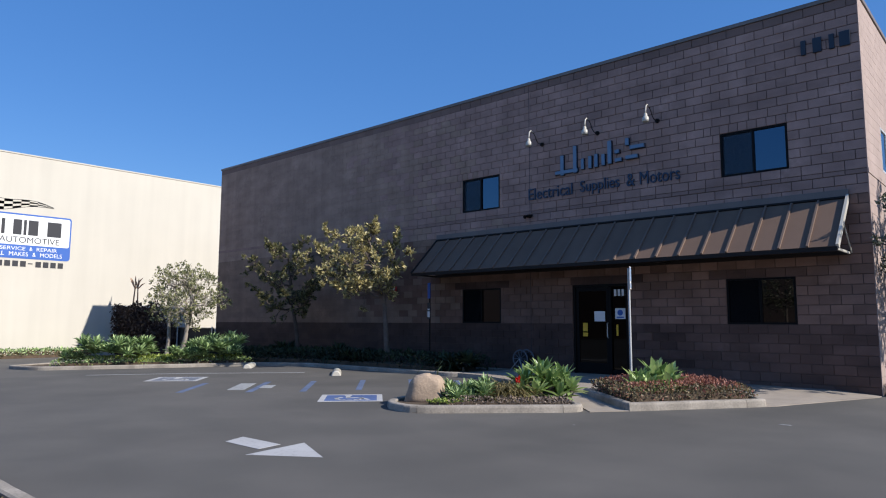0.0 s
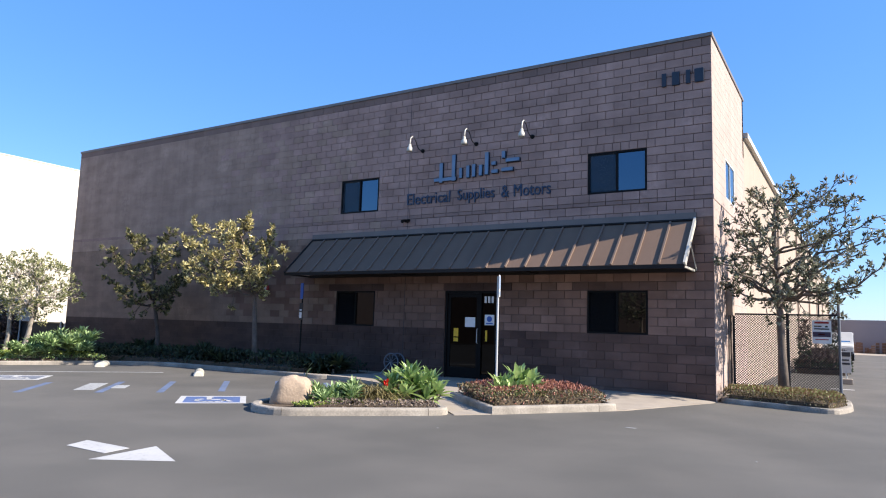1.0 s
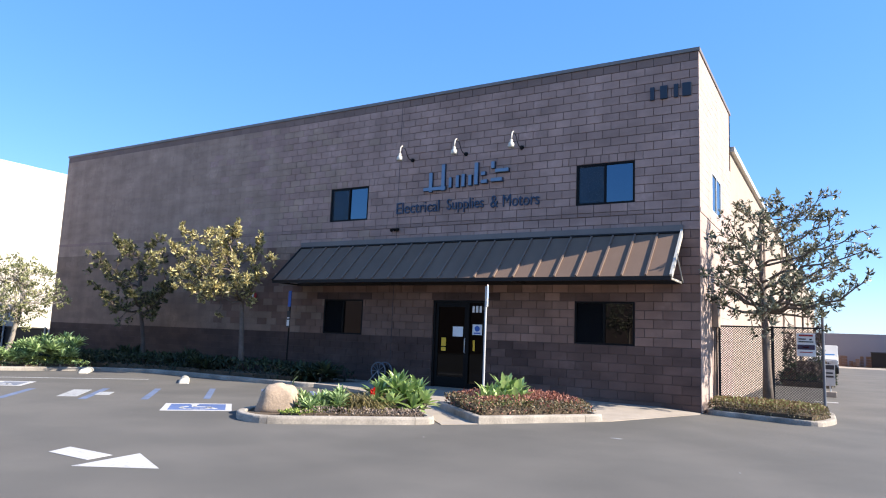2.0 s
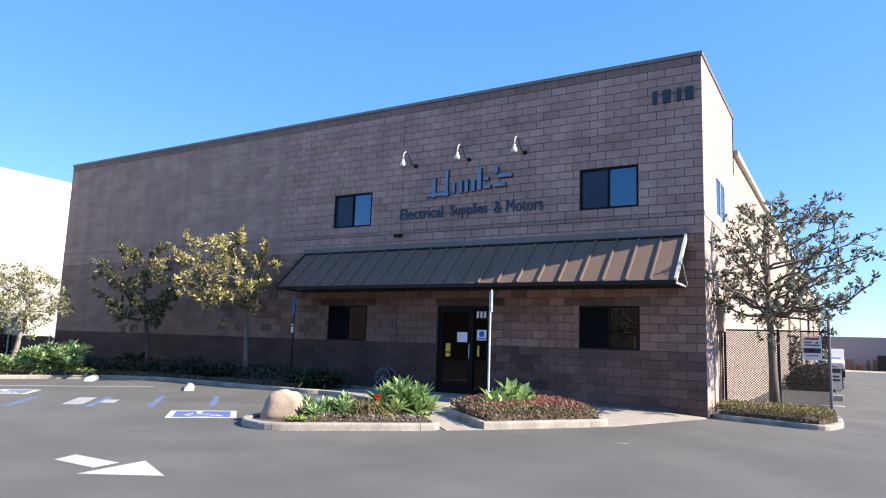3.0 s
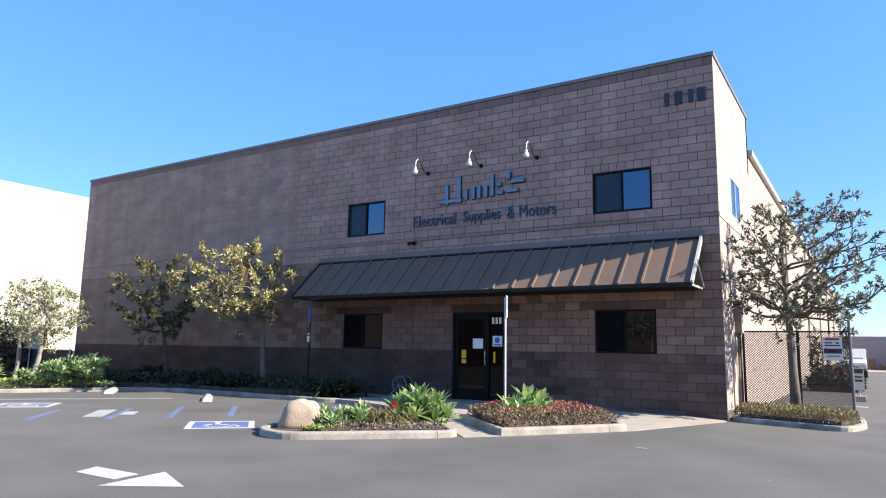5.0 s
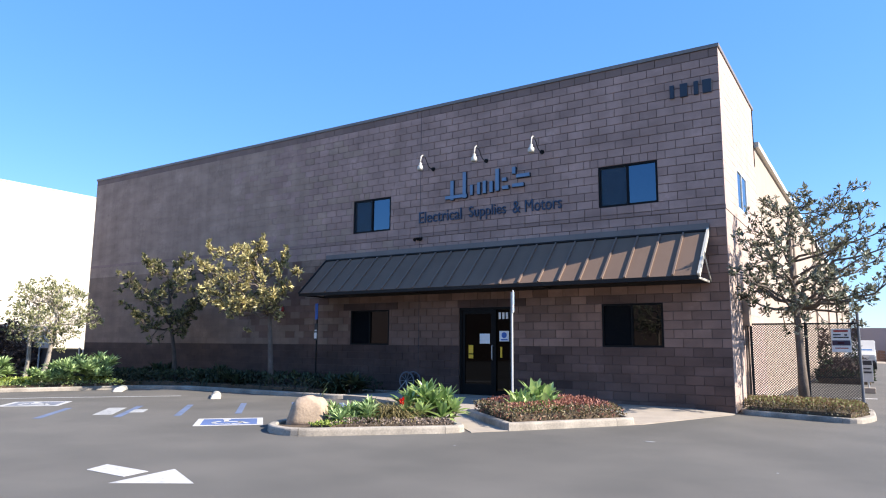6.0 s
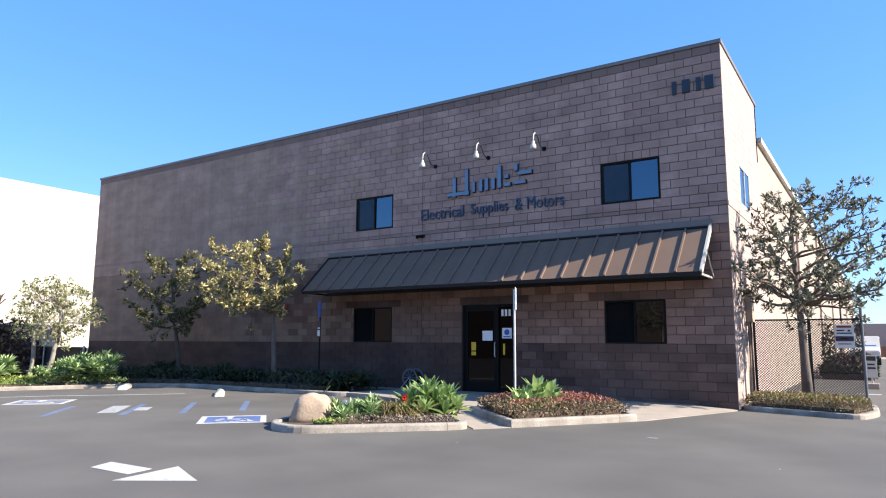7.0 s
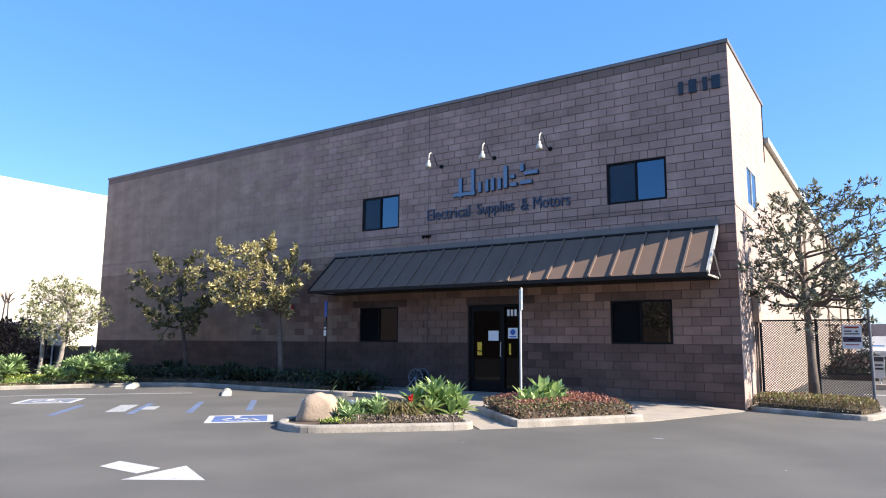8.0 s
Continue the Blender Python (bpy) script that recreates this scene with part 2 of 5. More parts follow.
M_BROWNLEAF = mat("brown_leaf", (0.105, 0.09, 0.032), 0.5, rnd="island", amount=0.4, col2=(0.25, 0.20, 0.085), bump=0, through_light=0.2)
M_LILAC = mat("lilac_cover", (0.17, 0.125, 0.105), 0.6, rnd="island", amount=0.4, col2=(0.26, 0.20, 0.15), bump=0, through_light=0.2)
M_VINE = mat("vine_leaf", (0.045, 0.02, 0.018), 0.6, rnd="island", amount=0.4, col2=(0.07, 0.045, 0.03), bump=0)
M_FARWALL = mat("mauve_wall", (0.26, 0.24, 0.255), 0.9, vary=0.08, scale=0.2)
M_TYRE = mat("rubber", (0.02, 0.02, 0.02), 0.8)
M_WOOD = mat("crate_wood", (0.22, 0.13, 0.085), 0.8, vary=0.2)
M_DRY = mat("dry_stalk", (0.42, 0.27, 0.17), 0.9)

ORIGIN = {}


# ---- building blocks ----
def thing(name, base, label="", category="", group="", kind=""):
    ob = new(name)
    ob.location = base
    ob.empty_display_size = 0.2
    ORIGIN[ob] = Vector(base)
    return tagged(ob, label, category, group, kind)


def part(name, bm, material, parent, label="", smooth=False):
    """Links a bmesh, given in world places, as one mesh under a thing or a part."""
    o = ORIGIN[parent]
    bmesh.ops.translate(bm, verts=bm.verts, vec=-o)
    me = bpy.data.meshes.new(name)
    bm.to_mesh(me)
    bm.free()
    me.materials.append(material)
    if smooth:
        for p in me.polygons:
            p.use_smooth = True
    ob = new(name, me)
    ob.parent = parent
    ORIGIN[ob] = o
    return tagged(ob, label)


def solid(name, bm, material, label="", category="", group="", kind="", smooth=False):
    """Links a bmesh as one top-level object."""
    me = bpy.data.meshes.new(name)
    bm.to_mesh(me)
    bm.free()
    me.materials.append(material)
    if smooth:
        for p in me.polygons:
            p.use_smooth = True
    ob = new(name, me)
    ORIGIN[ob] = Vector((0, 0, 0))
    return tagged(ob, label, category, group, kind)


def box(bm, x0, y0, z0, x1, y1, z1, bevel=0.0, turn=None):
    r = bmesh.ops.create_cube(bm, size=1, matrix=Matrix.Translation(((x0 + x1) / 2, (y0 + y1) / 2, (z0 + z1) / 2))
                              @ Matrix.Diagonal((abs(x1 - x0), abs(y1 - y0), abs(z1 - z0), 1)))
    vs = r["verts"]
    if bevel:
        es = {e for v in vs for e in v.link_edges}
        vs = list({v for f in bmesh.ops.bevel(bm, geom=list(es), offset=bevel, segments=2, affect="EDGES", profile=0.6)["faces"] for v in f.verts} | {v for v in vs if v.is_valid})
    if turn is not None:
        bmesh.ops.transform(bm, matrix=turn, verts=vs)
    return bm


def boxes(*rows, bevel=0.0):
    bm = bmesh.new()
    for r in rows:
        box(bm, *r, bevel=bevel)
    return bm


def tube(bm, pts, radii, n=8):
    """A tapered round tube through the points."""
    rings = []
    pts = [Vector(p) for p in pts]
    side = None
    for i, p in enumerate(pts):
        d = (pts[min(i + 1, len(pts) - 1)] - pts[max(i - 1, 0)]).normalized()
        if side is None:
            side = d.cross(Vector((0.3, 0.9, 0.2))).normalized()
        side = (side - d * side.dot(d)).normalized()
        up = d.cross(side)
        r = radii[i] if hasattr(radii, "__len__") else radii
        rings.append([bm.verts.new(p + (side * math.cos(a) + up * math.sin(a)) * r) for a in (2 * math.pi * k / n for k in range(n))])
    for a, b in zip(rings, rings[1:]):
        for k in range(n):
            bm.faces.new((a[k], a[(k + 1) % n], b[(k + 1) % n], b[k]))
    bm.faces.new(rings[0][::-1])
    bm.faces.new(rings[-1])
    return bm


def gz(x):
    """The height of the asphalt, which falls a little towards the next building."""
    return -0.017 * max(0.0, -15.0 - x)


def prism(bm, poly, z0, z1, follow=True, tops=None):
    low, top = [], []
    for i, (x, y) in enumerate(poly):
        g = gz(x) if follow else 0
        low.append(bm.verts.new((x, y, z0 + g)))
        top.append(bm.verts.new((x, y, (tops[i] if tops else z1) + g)))
    n = len(poly)
    area = sum(poly[i][0] * poly[(i + 1) % n][1] - poly[(i + 1) % n][0] * poly[i][1] for i in range(n))
    if area < 0:
        low.reverse()
        top.reverse()
    f = bm.faces.new(top)
    for i in range(n):
        bm.faces.new((low[i], low[(i + 1) % n], top[(i + 1) % n], top[i]))
    bmesh.ops.triangulate(bm, faces=[f])
    return bm


def smooth_path(pts, r, closed=False, steps=8):
    """Rounds the corners of a path in plan."""
    out = []
    n = len(pts)
    for i, p in enumerate(pts):
        p = Vector(p)
        if not closed and i in (0, n - 1):
            out.append(p)
            continue
        a, b = Vector(pts[i - 1]), Vector(pts[(i + 1) % n])
        ra = min(r, (a - p).length * 0.48)
        rb = min(r, (b - p).length * 0.48)
        s, e = p + (a - p).normalized() * ra, p + (b - p).normalized() * rb
        for k in range(steps + 1):
            t = k / steps
            out.append(s * (1 - t) ** 2 + p * 2 * t * (1 - t) + e * t * t)
    return out


def kerb(name, path, parent, closed=False, w=0.15, h=0.15, piece=2.4, gap=0.008):
    """Kerb stones along a path, its outer face on the path, its body to the left of it."""
    pts = [Vector(p) for p in path] + ([Vector(path[0])] if closed else [])
    lens = [0.0]
    for a, b in zip(pts, pts[1:]):
        lens.append(lens[-1] + (b - a).length)

    def at(s):
        for i in range(len(pts) - 1):
            if s <= lens[i + 1] or i == len(pts) - 2:
                t = (s - lens[i]) / max(1e-6, lens[i + 1] - lens[i])
                d = (pts[i + 1] - pts[i]).normalized()
                return pts[i].lerp(pts[i + 1], t)
    def way(s):
        a, b = at(max(0, s - 0.05)), at(min(lens[-1], s + 0.05))
        return (b - a).normalized()
    count = max(1, round(lens[-1] / piece))
    for k in range(count):
        s0, s1 = lens[-1] * k / count + gap / 2, lens[-1] * (k + 1) / count - gap / 2
        m = max(2, int((s1 - s0) / 0.12))
        bm = bmesh.new()
        rings = []
        for i in range(m + 1):
            s = s0 + (s1 - s0) * i / m
            p, d = at(s), way(s)
            nrm = Vector((-d.y, d.x))
            jig = 0.004 * math.sin(s * 5.1) + 0.003 * math.sin(s * 13.7)
            prof = ((0.0, -0.1), (0.012 + jig, h - 0.035), (0.02 + jig, h - 0.014), (0.04, h - 0.002), (w - 0.02, h), (w, h - 0.015), (w, -0.1))
            ring = []
            for o, z in prof:
                q = p + nrm * o
                ring.append(bm.verts.new((q.x, q.y, z + gz(q.x))))
            rings.append(ring)
        for a, b in zip(rings, rings[1:]):
            for j in range(len(a) - 1):
                bm.faces.new((a[j], b[j], b[j + 1], a[j + 1]))
        bm.faces.new(rings[0])
        bm.faces.new(rings[-1][::-1])
        part(name, bm, M_KERB, parent)


def inside(poly, x, y):
    hit = False
    n = len(poly)
    for i in range(n):
        x0, y0 = poly[i][0], poly[i][1]
        x1, y1 = poly[(i + 1) % n][0], poly[(i + 1) % n][1]
        if (y0 > y) != (y1 > y) and x < (x1 - x0) * (y - y0) / (y1 - y0) + x0:
            hit = not hit
    return hit


def edge_distance(poly, x, y):
    p = Vector((x, y))
    best = 9.0
    n = len(poly)
    for i in range(n):
        a, b = Vector(poly[i]), Vector(poly[(i + 1) % n])
        d = b - a
        t = max(0, min(1, (p - a).dot(d) / max(1e-9, d.dot(d))))
        best = min(best, (a + d * t - p).length)
    return best


class Leaves:
    """Collects leaves as plain faces, quick for thousands."""

    def __init__(self):
        self.v, self.f = [], []

    def leaf(self, p, d, up, length, width):
        d = d.normalized()
        s = d.cross(up)
        s = s.normalized() if s.length > 1e-4 else Vector((1, 0, 0))
        n = s.cross(d)
        i = len(self.v)
        self.v += [p, p + d * length * 0.45 + s * width / 2 + n * width * 0.12, p + d * length - n * length * 0.06,
                   p + d * length * 0.45 - s * width / 2 + n * width * 0.12, p + d * length * 0.5 - n * width * 0.05]
        self.f += [(i, i + 1, i + 4), (i + 1, i + 2, i + 4), (i + 2, i + 3, i + 4), (i + 3, i, i + 4)]

    def mesh(self, name, material, parent=None, label=""):
        o = ORIGIN[parent] if parent else Vector((0, 0, 0))
        me = bpy.data.meshes.new(name)
        me.from_pydata([v - o for v in self.v], [], self.f)
        me.materials.append(material)
        ob = new(name, me)
        if parent:
            ob.parent = parent
        ORIGIN[ob] = o
        return tagged(ob, label)


def ball(rng):
    while True:
        v = Vector((rng.uniform(-1, 1), rng.uniform(-1, 1), rng.uniform(-1, 1)))
        if 0.02 < v.length < 1:
            return v


def tree(name, base, label, trunks, centre, radii, seed, leaf, bark, clusters=60, per=22, leaf_len=0.13, limbs=7, spread=0.24, hollow=0.45):
    """A tree: tapered trunks from the base to their forks, limbs, twigs, and clusters of leaves at the twigs' ends."""
    rng = random.Random(seed)
    t = thing(name, base, label, "tree")
    wood = bmesh.new()
    lv = Leaves()
    centre, radii = Vector(centre), Vector(radii)
    goals = []
    tries = 0
    while len(goals) < clusters and tries < 6000:
        tries += 1
        v = ball(rng)
        if v.length < hollow:
            continue
        g = centre + Vector((v.x * radii.x, v.y * radii.y, v.z * radii.z))
        if min([(g - q).length for q in goals] + [9]) > 0.62 * (radii.x * radii.y * radii.z / clusters) ** (1 / 3):
            goals.append(g)
    forks = []
    for foot, fork, r in trunks:
        foot, fork = Vector(foot), Vector(fork)
        pts, rad = [], []
        for i in range(9):
            s = i / 8
            p = foot.lerp(fork, s) + Vector((math.sin(s * 5 + seed), math.cos(s * 4 + seed), 0)) * 0.035 * math.sin(s * math.pi)
            pts.append(p)
            rad.append(r * (1.25 - 0.25 * min(1, s * 8)) * (1 - 0.35 * s))
        tube(wood, pts, rad, 10)
        forks.append((fork, r * 0.65))
    mains = []
    for k in range(limbs):
        g = goals[(k * len(goals)) // limbs]
        fork, r = min(forks, key=lambda q: (q[0] - g).length)
        start = fork - Vector((0, 0, rng.uniform(0.0, 0.35)))
        end = start.lerp(g, 0.62)
        mid = start.lerp(end, 0.5) + Vector((rng.uniform(-.14, .14), rng.uniform(-.14, .14), rng.uniform(-0.05, 0.2)))
        pts = [start.lerp(mid, s * 2) if s <= 0.5 else mid.lerp(end, s * 2 - 1) for s in (0, .25, .5, .75, 1)]
        tube(wood, pts, [r * 0.72 * (1 - 0.13 * i) for i in range(5)], 7)
        mains += [(p, r * 0.5 * (1 - 0.13 * i)) for i, p in enumerate(pts)]
    for fork, r in forks:
        top = Vector((fork.x * 0.6 + centre.x * 0.4, fork.y * 0.6 + centre.y * 0.4, centre.z + radii.z * 0.35))
        tube(wood, [fork, fork.lerp(top, 0.5) + Vector((0.06, 0.03, 0)), top], [r, r * 0.7, r * 0.4], 8)
        mains += [(fork.lerp(top, s), r * 0.5) for s in (0.3, 0.6, 0.9)]
    for g in goals:
        p, r = min(mains, key=lambda q: (q[0] - g).length + 0.25 * max(0, q[0].z - g.z))
        bend = p.lerp(g, 0.55) + Vector((rng.uniform(-.16, .16), rng.uniform(-.16, .16), rng.uniform(-0.16, 0.06)))
        r0 = min(r * 0.65, 0.032)
        tube(wood, [p, p.lerp(bend, 0.5) + Vector((0, 0, 0.03)), bend, g], [r0, r0 * 0.8, r0 * 0.6, 0.005], 5)
        lead = (g - p).normalized()
        for j in range(3):
            tip = g + ball(rng) * spread
            tube(wood, [bend.lerp(g, 0.5), tip], [0.007, 0.003], 4)
            for _ in range(per // 3):
                d = (ball(rng) + lead * 0.5 + Vector((0, 0, 0.35))).normalized()
                o = tip + ball(rng) * spread * 0.42
                ln = leaf_len * rng.uniform(0.65, 1.2)
                lv.leaf(o, d, ball(rng), ln, ln * 0.5)
    part("trunk", wood, bark, t, smooth=True)
    lv.mesh("crown", leaf, t)
    return t


def leader_tree(name, base, label, trunk, r0, centre, radii, seed, leaf, bark, limbs=16, twigs=8, per=13, leaf_len=0.14, fork=2.2):
    """A tree with one leading stem: crooked limbs leave it at many heights, bear side twigs, and end in whorls of leaves."""
    rng = random.Random(seed)
    t = thing(name, base, label, "tree")
    wood, lv = bmesh.new(), Leaves()
    centre, radii = Vector(centre), Vector(radii)
    stem = smooth_path([Vector(p) for p in trunk], 0.5, steps=4)
    low, top = stem[0].z, stem[-1].z
    size = lambda z: r0 * (1.3 - 0.3 * min(1, (z - low) / 0.3)) * (1 - 0.78 * max(0.0, (z - low) / (top - low)) ** 1.4)
    tube(wood, stem, [size(p.z) for p in stem], 10)

    def at_height(z):
        for a, b in zip(stem, stem[1:]):
            if z <= b.z:
                return a.lerp(b, max(0, (z - a.z) / max(1e-6, b.z - a.z)))
        return stem[-1]

    def whorl(p, lead, n):
        lead = (lead + Vector((0, 0, 0.5))).normalized()
        for k in range(n):
            d = (ball(rng).normalized() + lead * 0.75).normalized()
            ln = leaf_len * rng.uniform(0.65, 1.2)
            lv.leaf(p - lead * rng.uniform(0, 0.12), d, ball(rng), ln, ln * rng.uniform(0.36, 0.5))

    def bough(a, b, sag, r, n):
        """A crooked tapering bough from a to b."""
        pts = []
        amp = (b - a).length * 0.06
        for k in range(n + 1):
            s = k / n
            q = a.lerp(b, s) + Vector((0, 0, sag * math.sin(s * math.pi)))
            if 0 < k < n:
                q += ball(rng) * amp
            pts.append(q)
        tube(wood, pts, [r * (1 - 0.75 * k / n) for k in range(n + 1)], 6 if r > 0.014 else 4)
        return pts

    for k in range(limbs):
        az = k * 2.399 + rng.uniform(-0.3, 0.3)
        h = 1 - 2 * (k + 0.5) / limbs
        ring = math.sqrt(1 - h * h * 0.85)
        reach = rng.uniform(0.72, 1.0)
        tip = centre + Vector((math.cos(az) * ring * radii.x * reach, math.sin(az) * ring * radii.y * reach, h * radii.z * rng.uniform(0.85, 1.0)))
        foot = at_height(min(top - 0.05, max(fork, tip.z - 0.55 * math.hypot(tip.x - centre.x, tip.y - centre.y) + rng.uniform(-0.15, 0.1))))
        main = bough(foot, tip, rng.uniform(-0.25, 0.12), min(size(foot.z) * 0.62, 0.045), 7)
        for j in range(twigs):
            s = 0.28 + 0.72 * (j + rng.random()) / twigs
            i = min(6, int(s * 7))
            p = main[i].lerp(main[i + 1], s * 7 - i)
            way = (main[i + 1] - main[i]).normalized()
            d = (way * 0.7 + ball(rng) * 0.92 + Vector((0, 0, 0.22))).normalized()
            q = p + d * rng.uniform(0.22, 0.5) * (1.15 - 0.4 * s)
            side = bough(p, q, rng.uniform(-0.05, 0.03), 0.012, 3)
            whorl(q, d, per)
            for _ in range(2):
                e = side[1].lerp(side[2], rng.random()) + (d + ball(rng) * 1.2).normalized() * rng.uniform(0.1, 0.22)
                tube(wood, [side[1], e], [0.007, 0.003], 4)
                whorl(e, e - side[1], max(4, per * 2 // 3))
        whorl(tip, tip - main[-2], per)
    for q in (stem[-1], stem[-2], stem[-3]):
        whorl(q, Vector((0, 0, 1)), per * 2)
    part("trunk", wood, bark, t, smooth=True)
    lv.mesh("crown", leaf, t)
    return t


def blade_mesh(name, length, width, rise, droop, material):
    """One broad pointed leaf, folded along its middle and curving out, from the origin along +x."""
    bm = bmesh.new()
    rows = []
    shape = (0.45, 0.72, 0.95, 1.0, 0.82, 0.48, 0.02)
    for i, w in enumerate(shape):
        s = i / (len(shape) - 1)
        x = length * s * math.cos(rise - droop * s * 0.5)
        z = length * s * math.sin(rise - droop * s * 0.5)
        h = width / 2 * w
        rows.append([bm.verts.new((x, -h, z + h * 0.45)), bm.verts.new((x, 0, z)), bm.verts.new((x, h, z + h * 0.45))])
    for a, b in zip(rows, rows[1:]):
        for k in range(2):
            bm.faces.new((a[k], b[k], b[k + 1], a[k + 1]))
    me = bpy.data.meshes.new(name)
    bm.to_mesh(me)
    bm.free()
    me.materials.append(material)
    for p in me.polygons:
        p.use_smooth = True
    return me


BLADES = [blade_mesh("leaf", ln, w, radians(a), radians(d), M_AGAVE)
          for ln, w, a, d in ((0.42, 0.145, 16, 24), (0.45, 0.155, 36, 22), (0.46, 0.145, 54, 18), (0.42, 0.115, 70, 12), (0.32, 0.075, 83, 4))]


def agave(base, heads, label, seed):
    """An agave: rosettes of broad leaves, each leaf a piece of its own, on short stems."""
    rng = random.Random(seed)
    t = thing("agave_plant", base, label, "plant", "agaves in the kerbed islands")
    for x, y, z, s in heads:
        part("stem", tube(bmesh.new(), [(x * 0.8 + base[0] * 0.2, y * 0.8 + base[1] * 0.2, base[2]), (x, y, z + 0.05)], [0.05, 0.06], 8), M_BARK, t)
        for i in range(24):
            tier = min(4, i // 5)
            ob = new("leaf", BLADES[tier])
            ob.parent = t
            k = s * rng.uniform(0.85, 1.15)
            ob.matrix_basis = Matrix.LocRotScale(Vector((x, y, z + 0.015 * tier)) - ORIGIN[t],
                                                 Euler((rng.uniform(-.15, .15), rng.uniform(-.16, .16), i * 2.399 + rng.uniform(-.25, .25))), (k, k * rng.uniform(0.85, 1.1), k))
    return t


def clump(base, size, blades, leaf, label, seed, width=0.05, group="plants in the long bed", name="strap_leaf_plant", stiff=1.0):
    """A plant of many strap leaves that rise and arch over, in one crown."""
    rng = random.Random(seed)
    t = thing(name, base, label, "plant", group)
    lv = Leaves()
    for _ in range(blades):
        a, up = rng.uniform(0, 2 * math.pi), radians(rng.uniform(22, 82)) * stiff
        ln = size * rng.uniform(0.6, 1.1)
        side = Vector((-math.sin(a), math.cos(a), 0))
        w = width * rng.uniform(0.7, 1.2)
        p = Vector(base) + Vector((rng.uniform(-1, 1), rng.uniform(-1, 1), 0)) * size * 0.22
        i = len(lv.v)
        for k in range(5):
            s = k / 4
            ang = up - s * s * 0.9
            p2 = p + Vector((math.cos(a) * math.cos(ang), math.sin(a) * math.cos(ang), math.sin(ang))) * ln * s
            hw = w / 2 * (1, 1.1, 1.0, 0.7, 0.05)[k]
            lv.v += [p2 - side * hw, p2 + side * hw]
        for k in range(4):
            b = i + 2 * k
            lv.f.append((b, b + 1, b + 3, b + 2))
    lv.mesh("leaves", leaf, t)
    return t


def rosettes(base, heads, scale, leaf, label, seed, group, lift=0.0):
    """A plant of several rosettes of broad leaves in one mass."""
    rng = random.Random(seed)
    t = thing("rosette_plant", base, label, "plant", group)
    lv = Leaves()
    for h in range(heads):
        a = h * 2.4 + seed
        off = 0.0 if h == 0 else scale * rng.uniform(0.28, 0.42) * (1 + 0.1 * max(0, heads - 4))
        c = Vector(base) + Vector((math.cos(a) * off, math.sin(a) * off, scale * rng.uniform(0.06, 0.26) + lift * rng.uniform(0.4, 1.0)))
        for i in range(34):
            me = BLADES[min(4, i // 7)]
            m = Matrix.LocRotScale(c, Euler((rng.uniform(-.15, .15), rng.uniform(-.18, .18), i * 2.399 + rng.uniform(-.25, .25))), Vector((1, 0.72, 1)) * scale * rng.uniform(0.8, 1.15))
            n = len(lv.v)
            lv.v += [m @ v.co for v in me.vertices]
            lv.f += [tuple(n + k for k in p.vertices) for p in me.polygons]
    lv.mesh("leaves", leaf, t)
    part("stem", tube(bmesh.new(), [Vector(base), Vector(base) + Vector((0, 0, scale * 0.12))], [0.04, 0.03], 7), M_BARK, t)
    return t


def mound(name, poly, z0, height, count, leaf, label, seed, size=0.05, low_leaf=None, kind="stuff", category="groundcover", ramp=0.35, hollow=None):
    """A low mass of small leaves that fills a plot and is higher in its middle."""
    rng = random.Random(seed)
    xs, ys = [p[0] for p in poly], [p[1] for p in poly]
    up, low = Leaves(), Leaves()
    made = 0
    while made < count:
        x, y = rng.uniform(min(xs), max(xs)), rng.uniform(min(ys), max(ys))
        if not inside(poly, x, y):
            continue
        made += 1
        if hollow and (x - hollow[0]) ** 2 + (y - hollow[1]) ** 2 < hollow[2] ** 2:
            continue
        e = min(1.0, edge_distance(poly, x, y) / ramp)
        h = height * (0.35 + 0.65 * math.sqrt(e)) * (1 + 0.22 * noise.noise(Vector((x * 2.6, y * 2.6, seed))))
        f = 1 - rng.random() ** 2.2
        p = Vector((x, y, z0 + gz(x) + h * f))
        d = (ball(rng) + Vector((0, 0, 0.55))).normalized()
        ln = size * rng.uniform(0.6, 1.3)
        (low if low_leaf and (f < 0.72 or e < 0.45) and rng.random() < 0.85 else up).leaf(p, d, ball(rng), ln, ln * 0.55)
    t = thing(name, (sum(xs) / len(xs), sum(ys) / len(ys), z0), label, category, kind=kind)
    up.mesh("upper_leaves", leaf, t)
    if low_leaf:
        low.mesh("lower_leaves", low_leaf, t)
    core = bmesh.new()
    cx, cy = sum(xs) / len(xs), sum(ys) / len(ys)
    prism(core, [(cx + (x - cx) * 0.9, cy + (y - cy) * 0.9) for x, y in poly], z0 - 0.02, z0 + height * 0.3)
    part("soil_core", core, M_SOIL, t)
    return t


